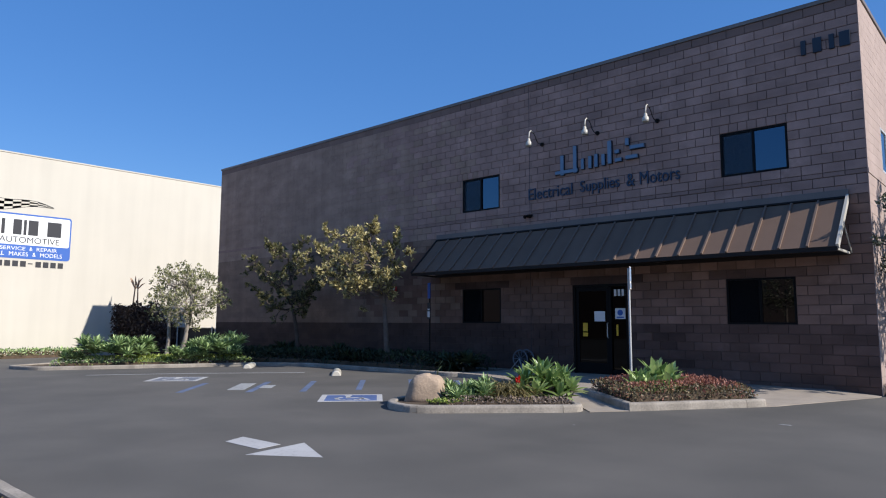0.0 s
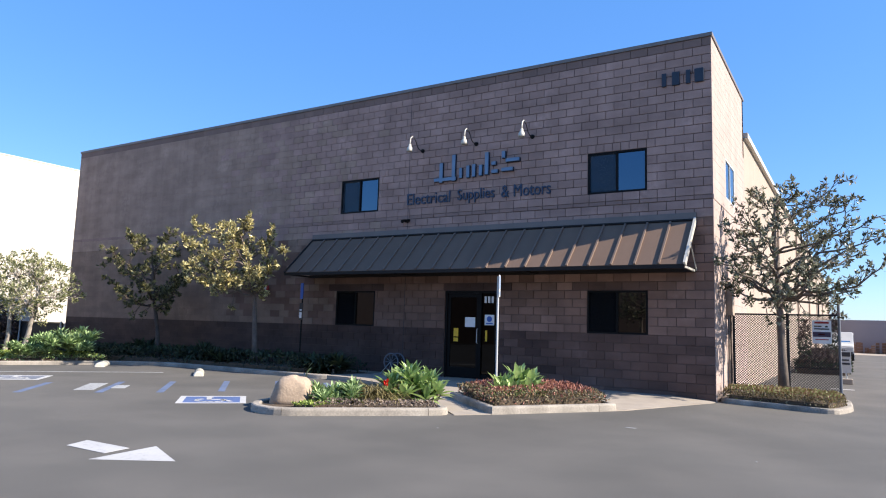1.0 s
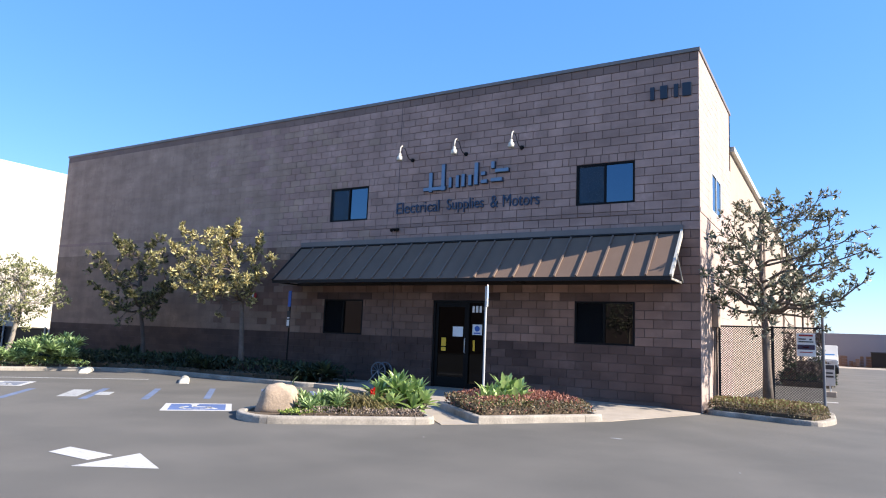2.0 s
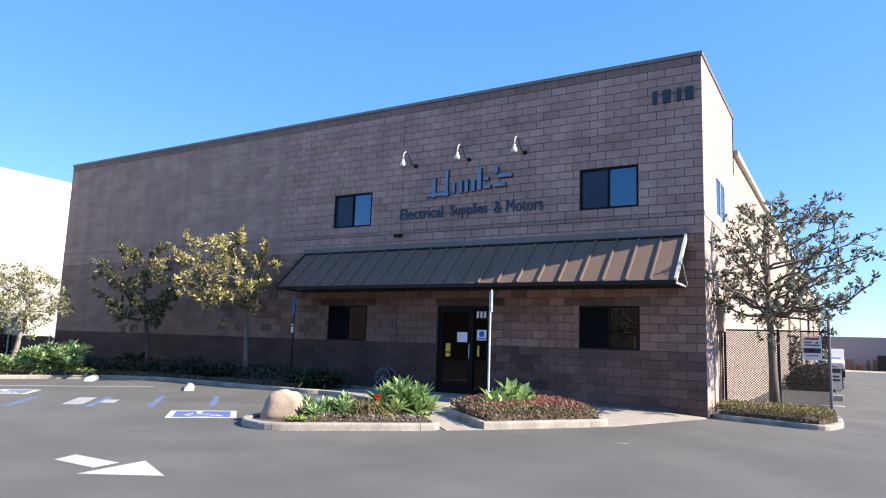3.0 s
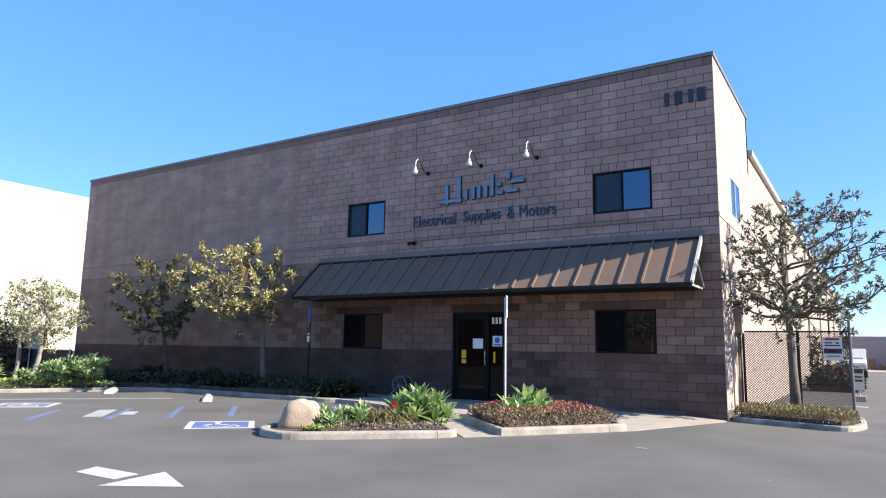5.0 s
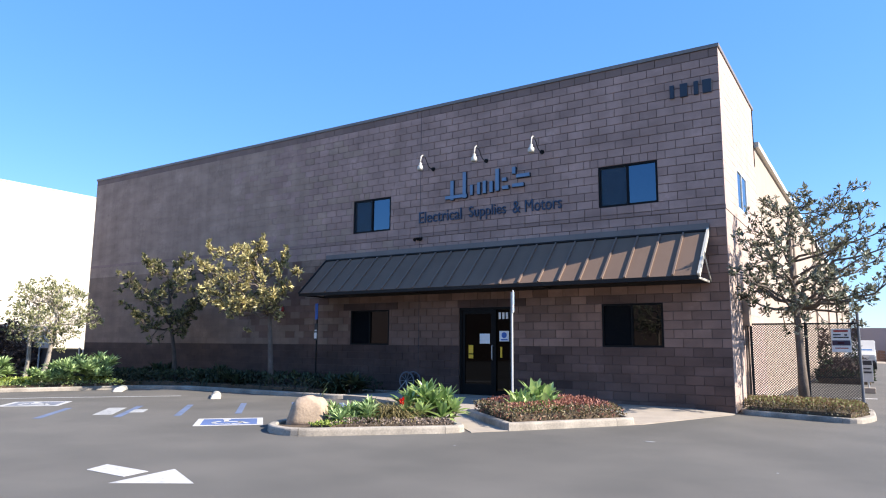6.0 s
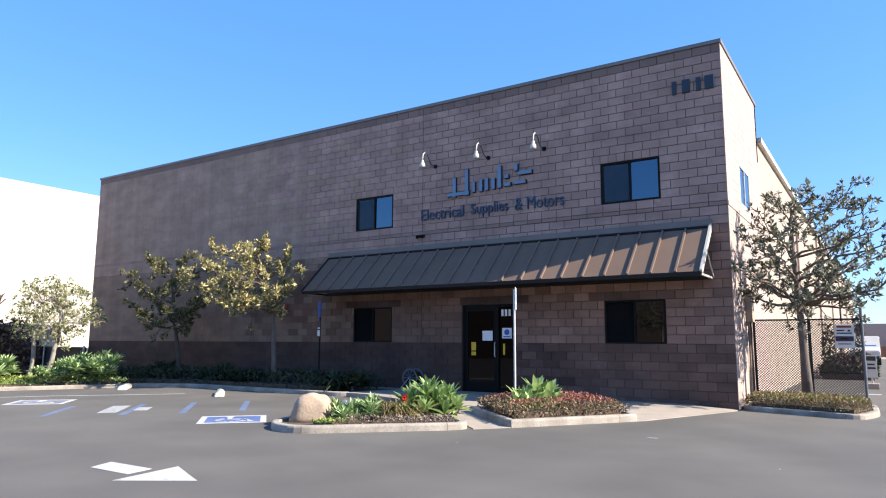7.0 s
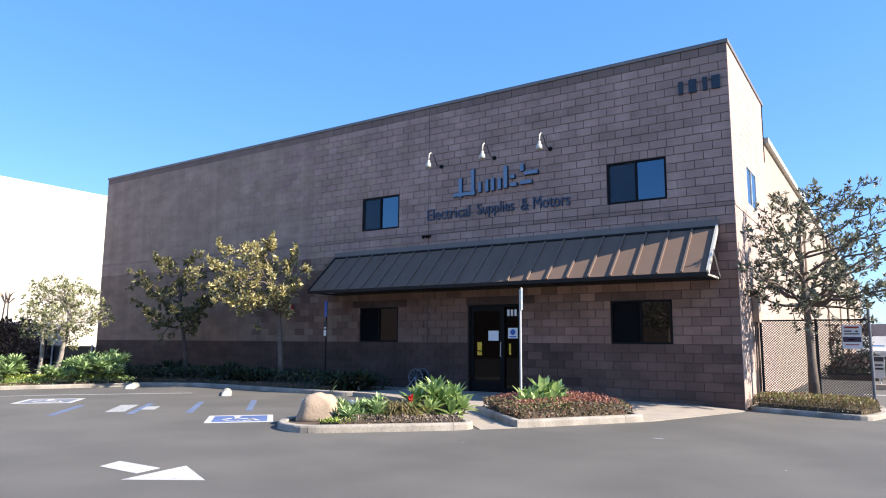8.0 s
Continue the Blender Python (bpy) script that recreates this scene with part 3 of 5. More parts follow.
def lettering(text, place, width, height, axis, material, parent, name="letters", depth=0.02):
    """Raised words in the built-in font. axis x: on a wall facing -y; axis y: on a wall facing +x."""
    cu = bpy.data.curves.new("words", "FONT")
    cu.body, cu.size, cu.extrude = text, 1.0, 0.5
    ob = bpy.data.objects.new("words", cu)
    scene.collection.objects.link(ob)
    me = bpy.data.meshes.new_from_object(ob.evaluated_get(bpy.context.evaluated_depsgraph_get()))
    bpy.data.objects.remove(ob)
    xs, ys = [v.co.x for v in me.vertices], [v.co.y for v in me.vertices]
    for v in me.vertices:
        a, b, c = (v.co.x - min(xs)) / (max(xs) - min(xs)) * width, (v.co.y - min(ys)) / (max(ys) - min(ys)) * height, v.co.z * depth
        v.co = Vector(place) + (Vector((a, -c, b)) if axis == "x" else Vector((c, a, b))) - ORIGIN[parent]
    me.materials.clear()
    me.materials.append(material)
    o = new(name, me)
    o.parent = parent
    ORIGIN[o] = ORIGIN[parent]
    return o


# ---- ground ----
bm = bmesh.new()
xs = [-600, -200, -90, -60, -45, -33.5, -30, -25, -20, -15, -5, 5, 20, 60, 200, 600]
ysg = [-600, -200, -60, -30, -15, 0, 15, 40, 90, 200, 600]
gridv = [[bm.verts.new((x, y, gz(max(x, -45)))) for y in ysg] for x in xs]
for i in range(len(xs) - 1):
    for j in range(len(ysg) - 1):
        bm.faces.new((gridv[i][j], gridv[i + 1][j], gridv[i + 1][j + 1], gridv[i][j + 1]))
solid("ground", bm, M_ASPHALT, "worn grey asphalt of the car park and lane", "ground", kind="structure")

# ---- main building: courses, openings ----
C = 0.2032
XL, TOP = -25.0, 8.19
Z_BASE, Z_BAND, Z_UP = 1.38, 4.43, 4.53
UP0, UP1 = Z_UP + C, Z_UP + 6 * C
LO0, LO1 = Z_BASE, Z_BASE + 5 * C
OPEN_FRONT = [(-2.885, UP0, -1.455, UP1), (-10.68, UP0, -9.255, UP1), (-2.88, LO0, -1.445, LO1), (-10.685, LO0, -9.235, LO1), (-6.87, 0.0, -5.30, LO1)]
OPEN_SIDE = [(1.70, UP0, 3.12, UP1)]
SIDE_Y = 5.0

building = thing("commercial_building", (-12.5, 4, 0), "two-storey brown concrete-block commercial building with flat roof", "building")


def wall_sheet(u0, u1, z0, z1, openings, place, t0, t1):
    """A wall with openings through it. place(u, t, z) gives the world place; t0 is the outer face, t1 the inner."""
    bm = bmesh.new()
    us = sorted({u0, u1, *[o[0] for o in openings], *[o[2] for o in openings]})
    zs = sorted({z0, z1, *[o[1] for o in openings], *[o[3] for o in openings]})
    for a, b in zip(us, us[1:]):
        for c, d in zip(zs, zs[1:]):
            mu, mz = (a + b) / 2, (c + d) / 2
            if any(o[0] < mu < o[2] and o[1] < mz < o[3] for o in openings):
                continue
            vs = [bm.verts.new(place(u, t, z)) for t in (t0, t1) for u, z in ((a, c), (b, c), (b, d), (a, d))]
            for q in ((0, 1, 2, 3), (7, 6, 5, 4), (0, 4, 5, 1), (1, 5, 6, 2), (2, 6, 7, 3), (3, 7, 4, 0)):
                bm.faces.new([vs[k] for k in q])
    bmesh.ops.remove_doubles(bm, verts=bm.verts, dist=0.0005)
    seen = {}
    for f in bm.faces:
        seen.setdefault(tuple(round(c, 3) for c in f.calc_center_median()), []).append(f)
    bmesh.ops.delete(bm, geom=[f for fs in seen.values() if len(fs) > 1 for f in fs], context="FACES_ONLY")
    bmesh.ops.recalc_face_normals(bm, faces=bm.faces)
    return bm


PROUD = 0.012
front = part("wall", wall_sheet(XL, -0.012, -0.3, TOP, OPEN_FRONT, lambda u, t, z: (u, t, z), PROUD, 0.2), M_MORTAR, building, "brown split-tone concrete block front wall")
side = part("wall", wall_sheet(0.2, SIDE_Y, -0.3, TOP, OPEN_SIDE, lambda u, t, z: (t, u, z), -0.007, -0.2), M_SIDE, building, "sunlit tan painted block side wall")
part("wall", wall_sheet(0.2, SIDE_Y, -0.8, TOP, [], lambda u, t, z: (t, u, z), XL, XL + 0.2), M_UPPER, building)
part("wall", wall_sheet(XL, 0, 6.5, TOP, [], lambda u, t, z: (u, t, z), SIDE_Y, SIDE_Y - 0.2), M_UPPER, building)
part("roof", boxes((XL + 0.2, 0.2, 7.5, -0.2, SIDE_Y - 0.2, 7.7)), M_CONCRETE, building, "flat grey roof behind the parapet")
cop = boxes((XL - 0.03, -0.03, TOP, 0.03, 0.24, TOP + 0.085), (-0.21, 0.24, TOP, 0.03, SIDE_Y + 0.02, TOP + 0.085), (XL - 0.03, 0.24, TOP, XL + 0.21, SIDE_Y + 0.02, TOP + 0.085))
part("coping", cop, M_COPING, building, "thin metal coping on the parapet")
part("control_joint", boxes((-8.196, -0.0055, LO0 - 7 * C, -8.184, 0.02, TOP - 0.21)), M_INK, front)
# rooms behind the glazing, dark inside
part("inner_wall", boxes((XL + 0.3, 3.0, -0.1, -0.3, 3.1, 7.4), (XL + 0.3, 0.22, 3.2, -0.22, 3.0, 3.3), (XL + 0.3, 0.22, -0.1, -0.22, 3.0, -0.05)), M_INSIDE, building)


def courses():
    """Rows of (z0, z1, zone, bond shift) from the ground to the parapet."""
    rows = []
    k = 0
    z = Z_BASE - 7 * C
    while z < Z_BAND - 0.01:
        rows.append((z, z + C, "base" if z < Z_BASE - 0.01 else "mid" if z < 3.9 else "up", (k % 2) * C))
        z, k = z + C, k + 1
    rows.append((Z_BAND, Z_UP, "band", 0.0))
    z = Z_UP
    while z < TOP - 0.01:
        zone = "trim" if z > TOP - C - 0.01 else "up"
        rows.append((z, z + C, zone, (k % 2) * C))
        z, k = z + C, k + 1
    return rows


def pieces(z0, z1, zone, shift, u0, u1, openings, joints=()):
    """The runs of one course between openings, cut into blocks from the corner at u1 inwards."""
    free = [(u0, u1)]
    for o in openings:
        if o[1] < (z0 + z1) / 2 < o[3]:
            free = [r for a, b in free for r in ((a, min(b, o[0])), (max(a, o[2]), b)) if r[1] - r[0] > 0.02]
    step = 2 * C
    out = []
    for a, b in free:
        lintel = [o for o in openings if abs(o[3] - z0) < 0.02]
        cuts = {a, b, *[j for j in joints if a < j < b]}
        n = int((u1 - a) / step) + 2
        for i in range(n):
            c = u1 - shift - i * step
            if a + 0.05 < c < b - 0.05:
                cuts.add(c)
        for o in lintel:
            if zone == "up":
                lo, hi = o[0] - C, o[2] + C
                cuts = {c for c in cuts if c in (a, b) or not lo - 0.1 < c < hi + 0.1} | {lo + C * i for i in range(int(round((hi - lo) / C)) + 1)}
        cs = sorted(cuts)
        for p, q in zip(cs, cs[1:]):
            tone = zone
            if zone != "up" and any(o[0] - C - 0.03 < (p + q) / 2 < o[2] + C + 0.03 for o in lintel):
                tone = "base"
            if q - p > 0.03:
                out.append((p, q, tone))
    return out


COURSES = courses()
NEAR_X = -3.05
G = 0.0034
far_faces = {k: ([], []) for k in ("up", "mid", "base", "trim", "band", "up_s", "mid_s", "mid_n", "base_n")}
near_blocks = []
CUBE_F = ((0, 1, 2, 3), (0, 4, 5, 1), (1, 5, 6, 2), (2, 6, 7, 3), (3, 7, 4, 0))


def add_block(store, place, p, q, z0, z1, out, e=0.006):
    v, f = store
    i = len(v)
    for t, d in ((out, e), (-0.02, 0.0)):
        for u, z in ((p + d, z0 + d), (q - d, z0 + d), (q - d, z1 - d), (p + d, z1 - d)):
            v.append(Vector(place(u, t, z)))
    f += [tuple(i + k for k in c) for c in CUBE_F]


rngb = random.Random(4)
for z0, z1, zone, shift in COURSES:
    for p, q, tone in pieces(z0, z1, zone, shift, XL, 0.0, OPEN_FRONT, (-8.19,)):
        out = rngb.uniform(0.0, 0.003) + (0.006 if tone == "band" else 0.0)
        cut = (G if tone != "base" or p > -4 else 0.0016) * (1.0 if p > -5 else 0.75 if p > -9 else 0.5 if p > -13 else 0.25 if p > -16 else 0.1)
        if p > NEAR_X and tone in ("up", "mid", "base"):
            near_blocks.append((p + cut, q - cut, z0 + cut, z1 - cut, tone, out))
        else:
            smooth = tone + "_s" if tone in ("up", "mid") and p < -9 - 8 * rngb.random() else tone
            # Lighter copies take over by chance towards the better lit corner.
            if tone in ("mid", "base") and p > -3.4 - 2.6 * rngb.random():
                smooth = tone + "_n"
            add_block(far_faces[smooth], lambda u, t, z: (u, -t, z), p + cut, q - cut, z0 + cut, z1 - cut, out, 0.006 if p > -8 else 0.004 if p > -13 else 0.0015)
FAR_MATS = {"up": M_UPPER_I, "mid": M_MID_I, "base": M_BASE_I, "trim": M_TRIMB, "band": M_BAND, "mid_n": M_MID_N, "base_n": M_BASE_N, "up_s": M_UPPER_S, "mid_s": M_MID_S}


def mesh_of(name, store, material, parent, label="", kind=""):
    me = bpy.data.meshes.new(name)
    me.from_pydata([v - ORIGIN[parent] for v in store[0]], [], store[1])
    me.materials.append(material)
    ob = new(name, me)
    ob.parent = parent
    ORIGIN[ob] = ORIGIN[parent]
    return tagged(ob, label, kind=kind)


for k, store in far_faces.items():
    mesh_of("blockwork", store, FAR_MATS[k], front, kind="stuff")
side_faces = {k: ([], []) for k in ("up", "mid", "base", "trim", "band")}
for z0, z1, zone, shift in COURSES:
    for p, q, tone in pieces(z0, z1, zone, C - shift, 0.0, SIDE_Y, OPEN_SIDE):
        cut = 0.0012
        lo = p + cut if p > 0.01 else 0.0
        add_block(side_faces[tone], lambda u, t, z: (t, u, z), lo, q - cut, z0 + cut, z1 - cut, 0.012 if tone == "band" else 0.0, 0.0012)
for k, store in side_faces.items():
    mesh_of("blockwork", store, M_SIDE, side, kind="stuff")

# lower rear wing
rear = thing("rear_wing", (-12, 40, 0), "long lower tan stucco wing behind the block building", "building")
part("wall", wall_sheet(SIDE_Y, 75, -0.3, 7.1, [], lambda u, t, z: (t, u, z), 0.0, -0.25), M_REAR, rear)
part("wall", boxes((XL, 74.8, -0.8, -0.25, 75, 7.1), (XL, SIDE_Y, -0.8, XL + 0.25, 74.8, 7.1)), M_REAR, rear)
part("roof", boxes((XL + 0.25, SIDE_Y, 6.6, -0.25, 74.8, 6.75)), M_CONCRETE, rear)
part("fascia", boxes((-0.3, SIDE_Y + 0.02, 7.1, 0.12, 75.05, 7.26)), M_CREAM, rear, "pale metal fascia along the roof edge")
for y in (14, 24, 34, 44, 54):
    bm = bmesh.new()
    tube(bm, [(0.07, y, 0.0), (0.07, y, 7.1)], 0.05, 8)
    part("downpipe", bm, M_REAR, rear)


# ---- windows and door ----
def window(o, plane, glassy, name_parent, net=None, metal=None):
    """A sliding window in its opening: frame, meeting stile, fixed pane, screened sash. plane(u, t, z): t into the wall."""
    u0, z0, u1, z1 = o
    w = 0.045

    def bars(rows):
        bm = bmesh.new()
        for a, c, b, d, t0, t1 in rows:
            vs = [bm.verts.new(plane(u, t, z)) for t in (t0, t1) for u, z in ((a, c), (b, c), (b, d), (a, d))]
            for q in ((0, 1, 2, 3), (7, 6, 5, 4), (0, 4, 5, 1), (1, 5, 6, 2), (2, 6, 7, 3), (3, 7, 4, 0)):
                bm.faces.new([vs[k] for k in q])
        bmesh.ops.recalc_face_normals(bm, faces=bm.faces)
        return bm
    e = 0.004
    mid = (u0 + u1) / 2
    win = part("window", bars([(u0 + e, z0 + e, u1 - e, z0 + w, 0.006, 0.1), (u0 + e, z1 - w, u1 - e, z1 - e, 0.006, 0.1), (u0 + e, z0 + w, u0 + w, z1 - w, 0.006, 0.1),
                               (u1 - w, z0 + w, u1 - e, z1 - w, 0.006, 0.1), (mid - 0.022, z0 + w, mid + 0.022, z1 - w, 0.010, 0.095)]), metal or M_FRAME, name_parent, "pale aluminium sliding window" if metal else "dark bronze aluminium sliding window")
    part("pane", bars([(mid + 0.022, z0 + w, u1 - w, z1 - w, 0.050, 0.056)]), glassy, win)
    part("pane", bars([(u0 + w, z0 + w, mid - 0.022, z1 - w, 0.070, 0.076)]), glassy, win)
    if net:
        part("insect_screen", bars([(u0 + w, z0 + w, mid - 0.022, z1 - w, 0.030, 0.033)]), net, win, "dark insect screen")
    return win


def screen_net(name, col, cover):
    m = bpy.data.materials.new(name)
    m.use_nodes = True
    N, L = m.node_tree.nodes, m.node_tree.links
    tr, mx = N.new("ShaderNodeBsdfTransparent"), N.new("ShaderNodeMixShader")
    N["Principled BSDF"].inputs["Base Color"].default_value = (*col, 1)
    N["Principled BSDF"].inputs["Roughness"].default_value = 0.7
    N["Principled BSDF"].inputs["Specular IOR Level"].default_value = 0.05
    mx.inputs[0].default_value = cover
    L.new(tr.outputs[0], mx.inputs[1])
    L.new(N["Principled BSDF"].outputs[0], mx.inputs[2])
    L.new(mx.outputs[0], N["Material Output"].inputs["Surface"])
    return m


M_NET_UP = screen_net("screen_net", (0.05, 0.06, 0.07), 0.36)
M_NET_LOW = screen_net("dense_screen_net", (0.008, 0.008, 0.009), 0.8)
on_front = lambda u, t, z: (u, t, z)
on_side = lambda u, t, z: (-t, u, z)
for i, o in enumerate(OPEN_FRONT[:4]):
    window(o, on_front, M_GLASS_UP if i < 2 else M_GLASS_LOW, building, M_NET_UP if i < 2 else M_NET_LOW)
side_win = window(OPEN_SIDE[0], lambda u, t, z: (-t * 0.35 + 0.004, u, z), M_GLASS_SIDE, building, None, M_OFFWHITE)
part("blind", boxes((-0.045, OPEN_SIDE[0][0] + 0.02, UP0 + 0.02, -0.038, OPEN_SIDE[0][2] - 0.02, UP1 - 0.02)), M_OFFWHITE, side_win, "pale blind behind the glass")

DX0, DX1, DZ0, DZ1, DM = -6.866, -5.304, 0.1, LO1 - 0.004, -5.80
door = part("door", boxes((DX0, 0.04, DZ0, DX0 + 0.06, 0.16, DZ1), (DX1 - 0.06, 0.04, DZ0, DX1, 0.16, DZ1), (DX0 + 0.06, 0.04, DZ1 - 0.06, DX1 - 0.06, 0.16, DZ1),
                          (DM - 0.03, 0.04, DZ0, DM + 0.03, 0.16, DZ1 - 0.06)), M_FRAME, building, "dark bronze storefront door with sidelight")
part("door_leaf", boxes((DX0 + 0.065, 0.07, DZ0 + 0.01, DX0 + 0.15, 0.115, DZ1 - 0.065), (DM - 0.12, 0.07, DZ0 + 0.01, DM - 0.035, 0.115, DZ1 - 0.065),
                        (DX0 + 0.15, 0.07, DZ0 + 0.01, DM - 0.12, 0.115, DZ0 + 0.28), (DX0 + 0.15, 0.07, DZ1 - 0.17, DM - 0.12, 0.115, DZ1 - 0.065)), M_FRAME, door)
part("pane", boxes((DX0 + 0.15, 0.09, DZ0 + 0.28, DM - 0.12, 0.096, DZ1 - 0.17)), M_GLASS_DOOR, door)
part("sidelight_pane", boxes((DM + 0.03, 0.09, DZ0 + 0.12, DX1 - 0.06, 0.096, DZ1 - 0.06)), M_GLASS_DOOR, door)
part("sidelight_rail", boxes((DM + 0.03, 0.06, DZ0, DX1 - 0.06, 0.14, DZ0 + 0.12)), M_FRAME, door)
part("threshold", boxes((DX0, -0.02, 0.0, DX1, 0.2, DZ0)), M_CONCRETE, door)
bm = bmesh.new()
tube(bm, [(DM - 0.075, 0.065, 1.02), (DM - 0.075, 0.02, 1.04), (DM - 0.075, 0.02, 1.38), (DM - 0.075, 0.065, 1.40)], 0.014, 8)
part("door_handle", bm, M_STEEL, door, "brushed metal pull handle")
part("notice", boxes((-6.27, 0.080, 1.44, -5.965, 0.086, 1.70)), M_WHITEP, door, "plain white paper notice")
sticker = part("sticker", boxes((-5.68, 0.080, 1.50, -5.40, 0.086, 1.77)), M_WHITEP, door, "white sticker with a dark round mark")
bm = bmesh.new()
bmesh.ops.create_cone(bm, cap_ends=True, segments=24, radius1=0.075, radius2=0.075, depth=0.004, matrix=Matrix.Translation((-5.54, 0.076, 1.66)) @ Matrix.Rotation(radians(90), 4, "X"))
box(bm, -5.64, 0.075, 1.525, -5.44, 0.079, 1.56)
part("printed_mark", bm, M_SIGNBLUE, sticker)
part("yellow_notice", boxes((-6.60, 0.062, 1.18, -6.46, 0.067, 1.40), (-6.60, 0.062, 1.05, -6.46, 0.067, 1.15)), M_YELLOW, door, "yellow delivery notice")
part("yellow_strip", boxes((-5.655, 0.080, 1.08, -5.60, 0.085, 1.36)), M_YELLOW, door, "upright yellow strip on the sidelight")
for k in range(4):
    part("number_bar", boxes((-5.70 + 0.105 * k, 0.080, 2.08, -5.635 + 0.105 * k, 0.085, 2.25)), M_WHITEP, door)

# ---- awning ----
AX0, AX1, AY, AZ0, AZ1 = -11.69, -0.39, -1.18, 2.87, 4.0
awning = thing("awning", ((AX0 + AX1) / 2, 0, AZ0), "brown standing-seam metal awning over the shopfront", "awning")
SLOPE = math.atan2(AZ1 - AZ0, -AY)
LEN = math.hypot(AZ1 - AZ0, AY)


def on_awning(u, s, h):
    """u along the front, s from the lower edge up the slope, h off the sheet."""
    return Vector((u, AY + s * math.cos(SLOPE) - h * math.sin(SLOPE), AZ0 + s * math.sin(SLOPE) + h * math.cos(SLOPE)))


def sloped(u0, u1, s0, s1, h0, h1):
    bm = bmesh.new()
    vs = [bm.verts.new(on_awning(u, s, h)) for h in (h0, h1) for u, s in ((u0, s0), (u1, s0), (u1, s1), (u0, s1))]
    for q in ((3, 2, 1, 0), (4, 5, 6, 7), (0, 1, 5, 4), (1, 2, 6, 5), (2, 3, 7, 6), (3, 0, 4, 7)):
        bm.faces.new([vs[k] for k in q])
    return bm


SEAMS = 22
PITCH = (AX1 - AX0) / SEAMS
for k in range(SEAMS):
    a = AX0 + PITCH * k
    part("panel", sloped(a + 0.002, a + PITCH - 0.002, 0.0, LEN, -0.015, 0.0), M_AWN, awning)
    if k:
        part("seam", sloped(a - 0.020, a + 0.020, 0.0, LEN - 0.11, 0.001, 0.043), M_SEAM, awning)
part("edge_seam", sloped(AX0 - 0.03, AX0 + 0.02, -0.01, LEN, -0.06, 0.03), M_AWNEDGE, awning)
part("edge_seam", sloped(AX1 - 0.02, AX1 + 0.03, -0.01, LEN, -0.06, 0.05), M_CREAM, awning, "pale end seam")
part("top_flashing", boxes((AX0 - 0.03, -0.05, AZ1 - 0.05, AX1 + 0.03, -0.004, AZ1 + 0.13)), M_FLASH, awning, "grey metal flashing against the wall")
# Near-black strip drawn in for the shadow line below the flashing.
part("top_closure", sloped(AX0, AX1, LEN - 0.10, LEN - 0.045, 0.002, 0.034), M_AWNEDGE, awning, "dark strip added as the shadow gap under the flashing")
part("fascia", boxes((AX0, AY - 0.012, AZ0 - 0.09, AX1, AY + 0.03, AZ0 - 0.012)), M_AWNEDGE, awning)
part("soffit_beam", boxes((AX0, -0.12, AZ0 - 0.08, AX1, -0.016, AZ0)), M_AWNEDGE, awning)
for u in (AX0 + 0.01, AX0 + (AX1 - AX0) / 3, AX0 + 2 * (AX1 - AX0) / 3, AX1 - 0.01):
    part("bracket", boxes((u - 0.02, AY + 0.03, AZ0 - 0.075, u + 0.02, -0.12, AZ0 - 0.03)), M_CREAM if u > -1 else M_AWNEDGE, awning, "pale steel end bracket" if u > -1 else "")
bm = bmesh.new()
tube(bm, [on_awning(AX1 + 0.02, LEN * 0.45, -0.04), Vector((AX1 + 0.02, -0.03, AZ0 - 0.04))], 0.014, 8)
part("strut", bm, M_CREAM, awning)

# ---- wall sign, number bars, lamps, small fittings on the front ----
sign = thing("wall_sign", (-6, 0, 4.8), "raised blue metal shop sign letters on the block wall", "sign")
for k, (x0, x1, z0, z1) in enumerate(((-7.13, -7.03, 5.38, 5.93), (-6.73, -6.63, 5.40, 6.13), (-7.30, -6.60, 5.42, 5.51), (-6.49, -6.41, 5.46, 5.74), (-6.27, -6.18, 5.45, 5.78), (-6.09, -6.00, 5.46, 5.80),
                                      (-5.88, -5.79, 5.47, 5.76), (-5.70, -5.60, 5.48, 6.08), (-5.50, -5.32, 5.50, 5.59), (-5.50, -5.38, 5.72, 5.81), (-5.20, -5.11, 5.88, 6.06),
                                      (-5.20, -4.88, 5.52, 5.61), (-5.08, -4.70, 5.76, 5.85))):
    d = 0.0025 * k
    face = part("letter_bar", boxes((x0, -0.075 - d, z0, x1, -0.05, z1), bevel=0.006), M_BLUE, sign)
    part("letter_return", boxes((x0 - 0.008, -0.05 - d * 0.3, z0 - 0.008, x1 + 0.008, 0.0, z1 + 0.008)), M_NAVY, face, "dark navy side of the raised shape")
for word, x0, w in (("Electrical", -8.21, 1.42), ("Supplies", -6.55, 1.13), ("&", -5.22, 0.22), ("Motors", -4.86, 1.02)):
    lettering(word, (x0, -0.02, 4.76 if "pp" in word else 4.83), w, 0.39 if "pp" in word else 0.32, "x", M_SLATE, sign, "lettering", 0.04)

number = thing("wall_number", (-0.6, 0, 7.1), "dark metal bars in place of the building number", "sign")
for k, (x, w) in enumerate(((-1.09, 0.10), (-0.86, 0.17), (-0.55, 0.10), (-0.36, 0.20))):
    part("number_bar", boxes((x, -0.05, 7.14, x + w, 0.0, 7.46), bevel=0.01), M_NUMBER, number)


